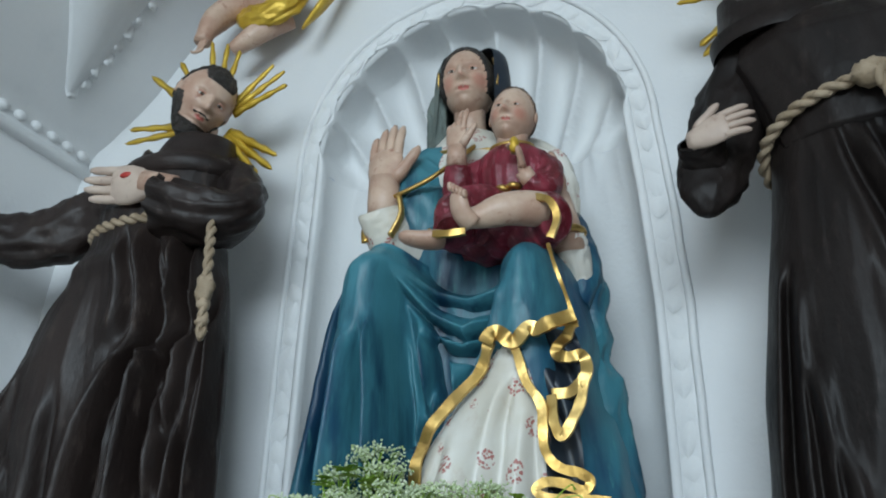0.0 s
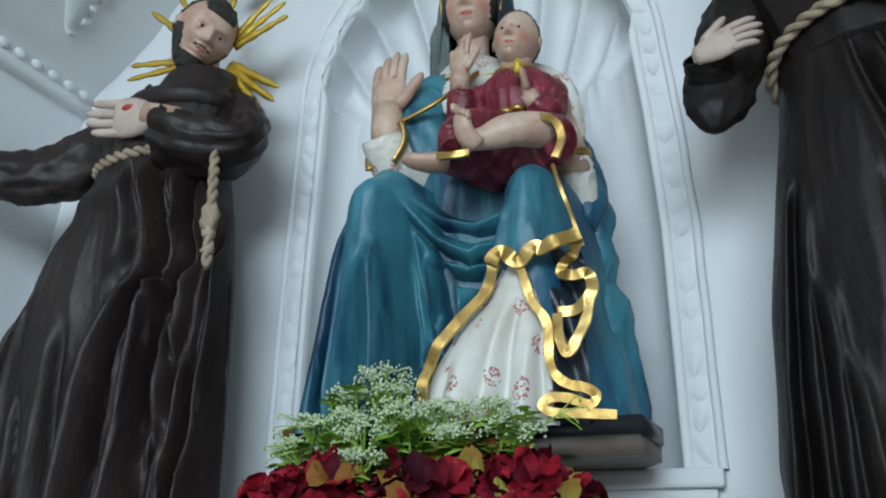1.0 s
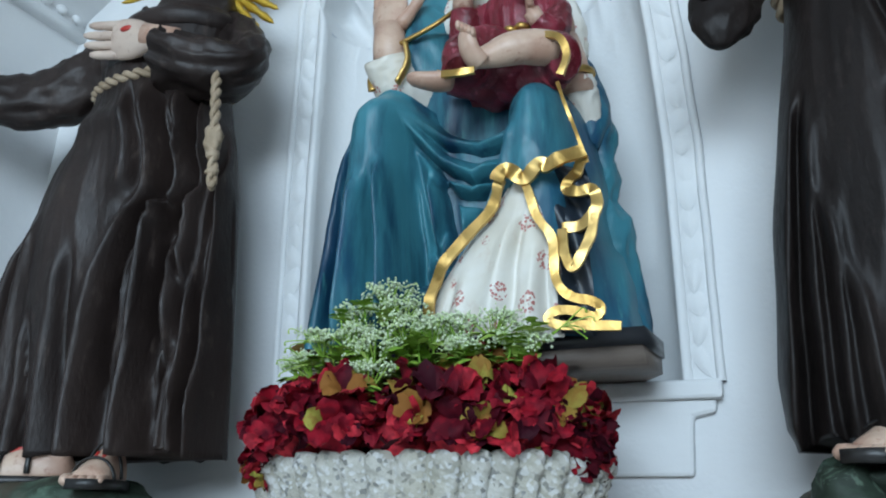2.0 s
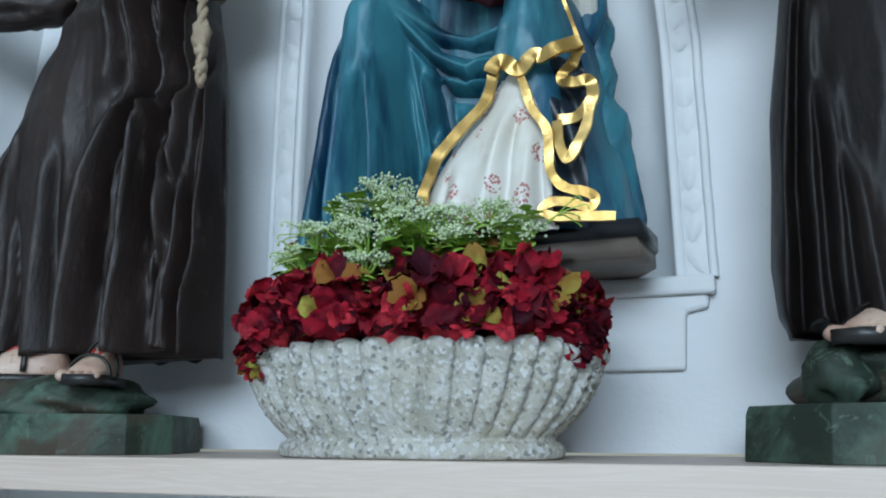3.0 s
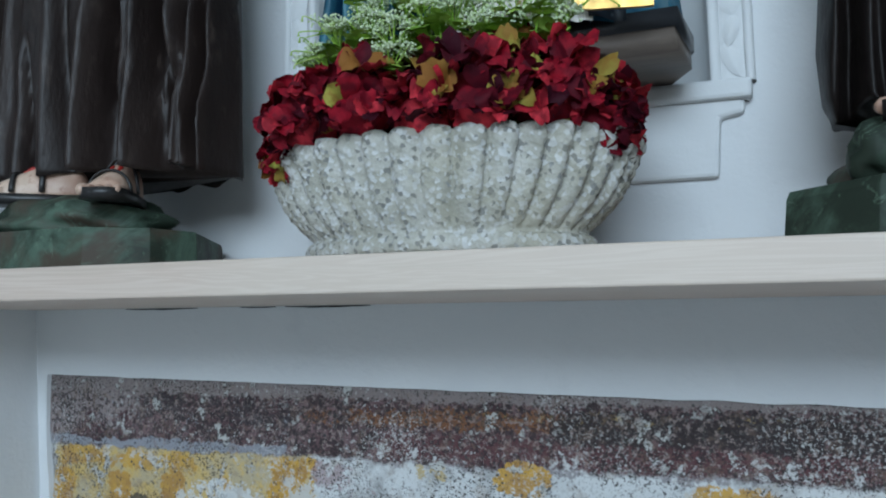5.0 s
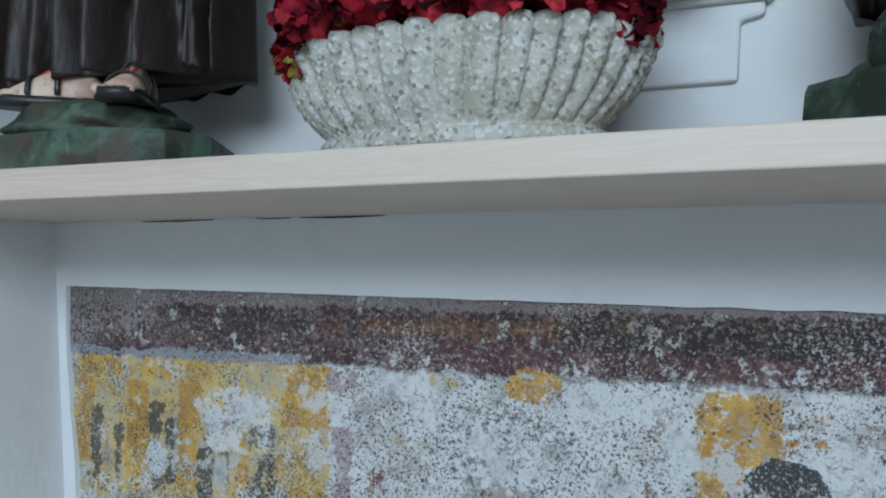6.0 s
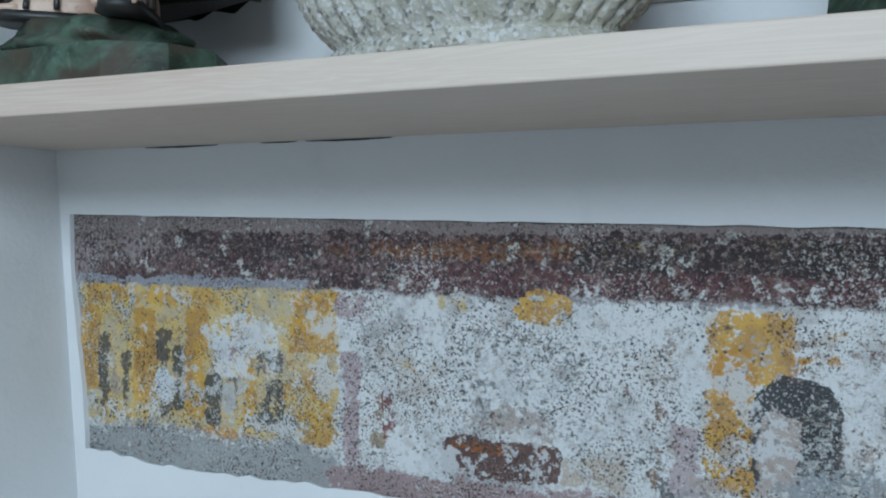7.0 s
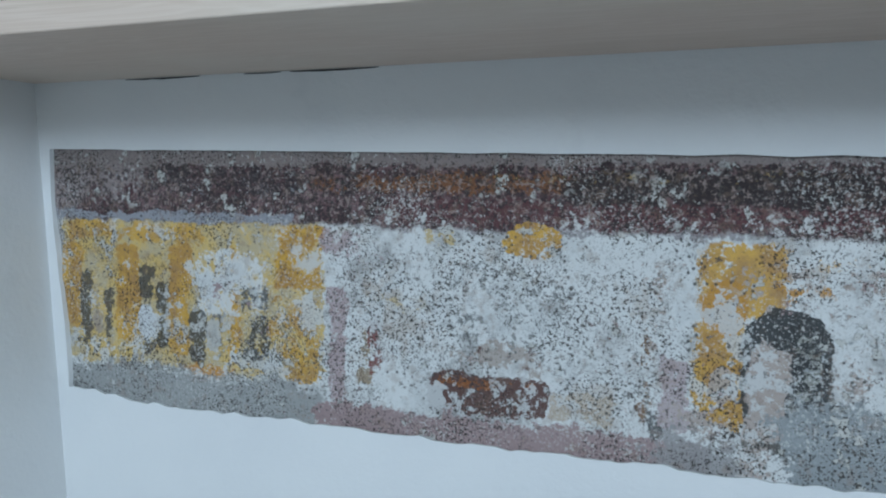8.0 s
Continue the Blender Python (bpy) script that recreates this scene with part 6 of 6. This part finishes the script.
# cherub above the friar, only its limbs and gilt cloth low enough to show
s = Shape()
s.tube(smooth([(-0.70, 1.40, 2.975), (-0.755, 1.36, 2.905), (-0.765, 1.33, 2.845), (-0.770, 1.32, 2.800)], 14), list(np.interp(np.linspace(0, 1, 14), [0, 0.5, 0.8, 1], [0.036, 0.031, 0.020, 0.020])), SKIN, n=16)
hand_form(s, (-0.768, 1.322, 2.810), (-0.15, -0.1, -1), (1, -0.3, 0), 0.06, SKIN, curl=0.5)
s.tube(smooth([(-0.60, 1.40, 2.885), (-0.66, 1.37, 2.830), (-0.715, 1.36, 2.790)], 10), list(np.interp(np.linspace(0, 1, 10), [0, 0.6, 1], [0.030, 0.025, 0.016])), SKIN, n=16)
sleeve(s, [(-0.72, 1.40, 2.925), (-0.68, 1.37, 2.880), (-0.63, 1.36, 2.870), (-0.585, 1.37, 2.895), (-0.57, 1.39, 2.955)], [0.024, 0.030, 0.032, 0.03, 0.03], GOLDPAINT, seed=70, amp=0.3)
s.ball((-0.65, 1.39, 2.985), (0.085, 0.055, 0.10), SKIN, n=24, lump=0.1)
s.ball((-0.64, 1.37, 3.125), (0.055, 0.058, 0.062), SKIN, n=24)
s.tube(smooth([(-0.46, 1.41, 2.975), (-0.50, 1.38, 2.875), (-0.535, 1.365, 2.810)], 12), list(np.interp(np.linspace(0, 1, 12), [0, 0.5, 1], [0.034, 0.028, 0.006])), GOLDPAINT, n=12, flat=0.4)
tagged(part("cherub_statue", s, origin=(-0.65, WALL_Y, 2.905)), "painted cherub carving with gilt cloth fixed to the wall", "statue")

# ---- stone bowl ----
s = Shape()
BX, BY = -0.143, 1.175
N = 38
rows = []
prof = [(0.0, 0.93, 0.0), (0.002, 1.0, 0.0), (0.010, 1.02, 0.0), (0.020, 1.0, 0.0), (0.026, 0.955, 0.15), (0.04, 1.015, 0.7), (0.065, 1.12, 1.0), (0.095, 1.205, 1.0), (0.117, 1.245, 1.0), (0.130, 1.282, 1.0), (0.139, 1.282, 0.95), (0.144, 1.245, 0.8), (0.142, 1.17, 0.5), (0.13, 1.12, 0.1), (0.08, 0.95, 0.0)]
PR = smooth(prof, 84)
for i, (dz, k, rib) in enumerate(PR):
    rib = min(max(rib, 0.0), 1.0)
    row = []
    for j in range(N * 12):
        a = j / (N * 12) * 2 * math.pi
        sh = abs(math.sin(a * N / 2 + 0.25 * math.sin(a * 7))) ** 0.40
        v = Vector((math.cos(a) * 0.26, math.sin(a) * 0.15, dz))
        g = 0.006 * noise.noise(v * 60) + 0.006 * noise.noise(v * 130) + 0.004 * noise.noise(v * 260)
        r = k * (1 + rib * (0.105 * (sh - 0.7) + 0.010 * math.sin(dz * 420 + j * 0.9) * sh) + g * (0.6 if dz < 0.024 else 1.0))
        lip = 0.008 * sh * hermite(dz, 0.125, 0.143)
        row.append((BX + math.cos(a) * 0.203 * r, BY + math.sin(a) * 0.108 * r, SHELF_TOP + dz + lip + (0.12 * g if dz > 0.02 else 0.0)))
    rows.append(row)
s.grid(rows, STONE, wrap=True, caps=True)
bowl = tagged(part("flower_bowl", s, origin=(BX, BY, SHELF_TOP)), "grey ribbed cast stone oval bowl full of cloth flowers", "planter")

# ---- cloth hydrangeas ----
def floret(s, c, out, size, mat, rnd):
    """Four broad curled petals round a point."""
    w = Vector(out).normalized()
    u = w.orthogonal().normalized()
    v = w.cross(u)
    spin = rnd.uniform(0, 6.28)
    mixed = rnd.random() < 0.2
    for k in range(4):
        a = spin + k * math.pi / 2 + rnd.uniform(-0.2, 0.2)
        d, e = u * math.cos(a) + v * math.sin(a), -u * math.sin(a) + v * math.cos(a)
        cup, ln, curl = rnd.uniform(0.5, 2.0), size * (rnd.uniform(0.8, 1.25) if mat is PETAL else 0.75), rnd.uniform(-1.8, 0.4)
        fr = rnd.uniform(0, 6)
        rows = []
        for q in np.linspace(0, 1, 5):
            wd = size * 0.58 * math.sin(math.pi * (0.10 + 0.74 * q)) ** 0.8
            p = Vector(c) + d * ln * q + w * (ln * (cup * q * (1 - 0.45 * q) + curl * q ** 3 * 0.5) + rnd.uniform(-0.001, 0.001))
            rows.append([p + e * wd * b + w * (wd * (0.42 * b * b * (1 if curl < 0 else -0.5) + 0.48 * q * math.sin(b * 4.5 + fr + q * 5))) for b in (-1, -0.5, 0, 0.5, 1)])
        s.grid(rows, LIME if mixed and rnd.random() < 0.4 else mat)


rnd = random.Random(5)
HEADS = [(-0.326, 1.08, 1.574, 0.054), (-0.288, 1.045, 1.595, 0.066), (-0.215, 1.03, 1.605, 0.070), (-0.130, 1.03, 1.590, 0.064), (-0.055, 1.03, 1.605, 0.070), (0.025, 1.06, 1.602, 0.066), (0.068, 1.09, 1.576, 0.056),
         (-0.25, 1.13, 1.630, 0.066), (-0.04, 1.12, 1.645, 0.066), (0.04, 1.16, 1.610, 0.064), (-0.33, 1.17, 1.590, 0.062), (-0.14, 1.13, 1.60, 0.064), (-0.11, 1.24, 1.59, 0.06), (0.01, 1.24, 1.58, 0.06), (-0.25, 1.24, 1.59, 0.06)]
for hx, hy, hz, hr in HEADS:
    hy += 0.040
    h = new("hydrangea")
    h.location = (hx, hy, hz - hr * 0.8)
    tagged(h, "crimson and lime cloth hydrangea head in the stone bowl", "artificial flower", group="hydrangeas in the bowl")
    st = Shape()
    st.tube([(hx, hy, hz), (hx * 0.9 + BX * 0.1, hy * 0.6 + BY * 0.4, 1.53)], [0.004, 0.004], LEAF, n=6)
    part("stem", st, h, h.location)
    core = Shape()
    core.ball((hx, hy, hz), (hr * 0.6, hr * 0.6, hr * 0.55), PETAL, n=14, lump=0.4, seed=hx * 9)
    part("core", core, h, h.location)
    n = 44
    for k in range(n):
        zc = 1 - 1.6 * (k + 0.5) / n
        a = k * 2.39996 + rnd.uniform(-0.25, 0.25)
        r = math.sqrt(max(0.0, 1 - zc * zc))
        d = Vector((r * math.cos(a), r * math.sin(a), zc))
        p = Vector((hx, hy, hz)) + d * hr * rnd.uniform(0.62, 1.0)
        dd = d + Vector((rnd.uniform(-0.7, 0.7), rnd.uniform(-0.7, 0.7), rnd.uniform(-0.5, 0.5)))
        low = p.z < SHELF_TOP + 0.180
        if low and p.y < 1.10 and -0.325 < p.x < 0.14:
            if p.z < SHELF_TOP + 0.158:
                continue
            dd.z = max(dd.z, 0.45)
        f = Shape()
        floret(f, p, dd, rnd.uniform(0.017, 0.022) if low else rnd.uniform(0.023, 0.032), LIME if rnd.random() < 0.05 else PETAL, rnd)
        part("floret", f, h, h.location)

# ---- white umbel sprays ----
SPRAYS = [(-0.235, 1.15, 1.800, 0.045), (-0.180, 1.16, 1.828, 0.050), (-0.140, 1.13, 1.800, 0.045), (-0.265, 1.10, 1.755, 0.045), (-0.205, 1.09, 1.755, 0.045), (-0.160, 1.08, 1.735, 0.045), (-0.110, 1.09, 1.765, 0.050),
          (-0.155, 1.06, 1.700, 0.040), (-0.070, 1.10, 1.760, 0.045), (-0.035, 1.12, 1.765, 0.040), (-0.290, 1.11, 1.725, 0.040), (-0.320, 1.12, 1.725, 0.032), (0.025, 1.11, 1.765, 0.040), (0.065, 1.11, 1.745, 0.040), (0.085, 1.10, 1.730, 0.030), (-0.010, 1.08, 1.730, 0.030), (-0.225, 1.16, 1.77, 0.045), (-0.12, 1.15, 1.75, 0.05)]
for sx, sy, sz, sr in SPRAYS:
    sx, sz, sr = -0.145 + (sx + 0.125) * 0.86, sz - 0.022, sr * 0.85
    h = new("white_flower_spray")
    h.location = (sx, sy, sz - 0.1)
    tagged(h, "fresh green spray of tiny white flowers above the hydrangeas", "artificial flower", group="white sprays in the bowl")
    stem, buds, leaves = Shape(), Shape(), Shape()
    foot = Vector((sx * 0.7 + BX * 0.3, sy * 0.4 + BY * 0.6, 1.60))
    topv = Vector((sx, sy, sz - sr * 0.7))
    stem.tube([foot, foot.lerp(topv, 0.5) + Vector((rnd.uniform(-0.01, 0.01), 0, 0)), topv], [0.002, 0.002, 0.0016], LEAF, n=5)
    for k in range(17):
        a, t = rnd.uniform(0, 6.28), math.sqrt(rnd.random())
        tip = Vector((sx + math.cos(a) * sr * t, sy + math.sin(a) * sr * t * 0.8, sz + sr * 0.25 * (1 - t * t) + rnd.uniform(-0.008, 0.008)))
        stem.tube([topv, topv.lerp(tip, 0.6), tip], [0.0011, 0.0009, 0.0008], LEAF, n=4, caps=False)
        for b in range(17):
            o = tip + Vector((rnd.gauss(0, 0.0058), rnd.gauss(0, 0.0058), rnd.gauss(0.002, 0.0035)))
            rr = rnd.uniform(0.0015, 0.0030)
            v = [o + Vector(q) * rr for q in ((1, 0, 0), (0, 1, 0), (-1, 0, 0), (0, -1, 0), (0, 0, 1), (0, 0, -1))]
            buds.add(v, [(0, 1, 4), (1, 2, 4), (2, 3, 4), (3, 0, 4), (1, 0, 5), (2, 1, 5), (3, 2, 5), (0, 3, 5)], WHITEBUD)
    for k in range(44):
        a = rnd.uniform(0, 6.28)
        c = foot.lerp(topv, rnd.uniform(0.45, 1.05)) + Vector((rnd.uniform(-0.012, 0.012), rnd.uniform(-0.012, 0.006), 0))
        d = Vector((math.cos(a), math.sin(a) * 0.8 - 0.2, rnd.uniform(-0.1, 0.8))).normalized()
        e = d.cross(Vector((0, 0, 1))).normalized()
        ln = rnd.uniform(0.016, 0.036)
        w = ln * rnd.uniform(0.18, 0.46)
        rows = []
        for q in np.linspace(0, 1, 5):
            p = c + d * ln * q - Vector((0, 0, ln * 0.3 * q * q))
            ww = w * math.sin(math.pi * (0.08 + 0.88 * q))
            rows.append([p - e * ww, p + Vector((0, 0, ww * 0.3)), p + e * ww])
        leaves.grid(rows, LEAF)
    part("stem", stem, h, h.location)
    tagged(part("blossom", buds, h, h.location), kind="stuff")
    tagged(part("foliage", leaves, h, h.location), kind="stuff")
# broad fresh leaves between the sprays
for gx, gy, gz in ((-0.262, 1.10, 1.742), (-0.235, 1.085, 1.770), (-0.205, 1.10, 1.785), (-0.165, 1.09, 1.765), (-0.225, 1.07, 1.715), (-0.110, 1.075, 1.725), (0.020, 1.08, 1.720), (0.045, 1.085, 1.735), (-0.030, 1.075, 1.705)):
    h = new("leaf_sprig")
    h.location = (gx, gy, gz - 0.06)
    tagged(h, "bright lime green leaf sprig among the white sprays", "artificial leaf", group="leaf sprigs in the bowl")
    st = Shape()
    st.tube([(gx * 0.8 + BX * 0.2, gy * 0.6 + BY * 0.4, 1.62), (gx, gy, gz)], [0.0018, 0.0013], LEAF, n=5)
    part("stem", st, h, h.location)
    for k in range(9):
        a = k * 2.4 + rnd.uniform(-0.3, 0.3)
        c = Vector((gx, gy, gz - 0.005 * (k // 3)))
        d = Vector((math.cos(a), math.sin(a) * 0.8 - 0.25, rnd.uniform(0.1, 0.8))).normalized()
        e = d.cross(Vector((0, 0, 1))).normalized()
        ln = rnd.uniform(0.016, 0.027)
        leaf = Shape()
        rows = []
        for q in np.linspace(0, 1, 6):
            ww = ln * 0.36 * math.sin(math.pi * (0.08 + 0.86 * q)) * (1 + 0.2 * math.sin(q * 19))
            p = c + d * ln * q - Vector((0, 0, ln * 0.35 * q * q))
            rows.append([p - e * ww, p + Vector((0, 0, -ww * 0.35)), p + e * ww])
        leaf.grid(rows, LEAF)
        part("leaf", leaf, h, h.location)
# thin twigs that stick out at the sides
for side, tx, tz in ((-1, -0.322, 1.705), (1, 0.120, 1.735), (-1, -0.305, 1.735)):
    h = new("green_twig")
    h.location = (tx * 0.8, 1.12, 1.66)
    tagged(h, "thin curling green twig among the cloth flowers", "artificial flower", group="green twigs")
    st = Shape()
    for k in range(4):
        e = Vector((tx + rnd.uniform(-0.02, 0.012) * side, 1.08 + rnd.uniform(-0.02, 0.02), tz + rnd.uniform(-0.02, 0.02)))
        st.tube(smooth([(tx - side * 0.09, 1.13, tz - 0.03), (tx - side * 0.04, 1.10, tz - 0.005), e, e + Vector((side * 0.006, 0, -0.006))], 10), [0.0014, 0.0013, 0.0012, 0.0011, 0.001, 0.001, 0.0009, 0.0009, 0.0012, 0.002], LEAF, n=5)
    part("stem", st, h, h.location)

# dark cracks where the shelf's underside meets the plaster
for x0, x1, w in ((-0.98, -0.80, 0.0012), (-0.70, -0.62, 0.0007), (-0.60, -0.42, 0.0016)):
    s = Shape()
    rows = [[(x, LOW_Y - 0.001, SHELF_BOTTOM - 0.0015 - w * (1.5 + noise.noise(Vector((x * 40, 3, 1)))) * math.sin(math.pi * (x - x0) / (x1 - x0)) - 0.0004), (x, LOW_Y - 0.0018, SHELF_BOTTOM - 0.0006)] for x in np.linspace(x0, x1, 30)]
    s.grid(rows, SANDAL_AND_HOLLOW)
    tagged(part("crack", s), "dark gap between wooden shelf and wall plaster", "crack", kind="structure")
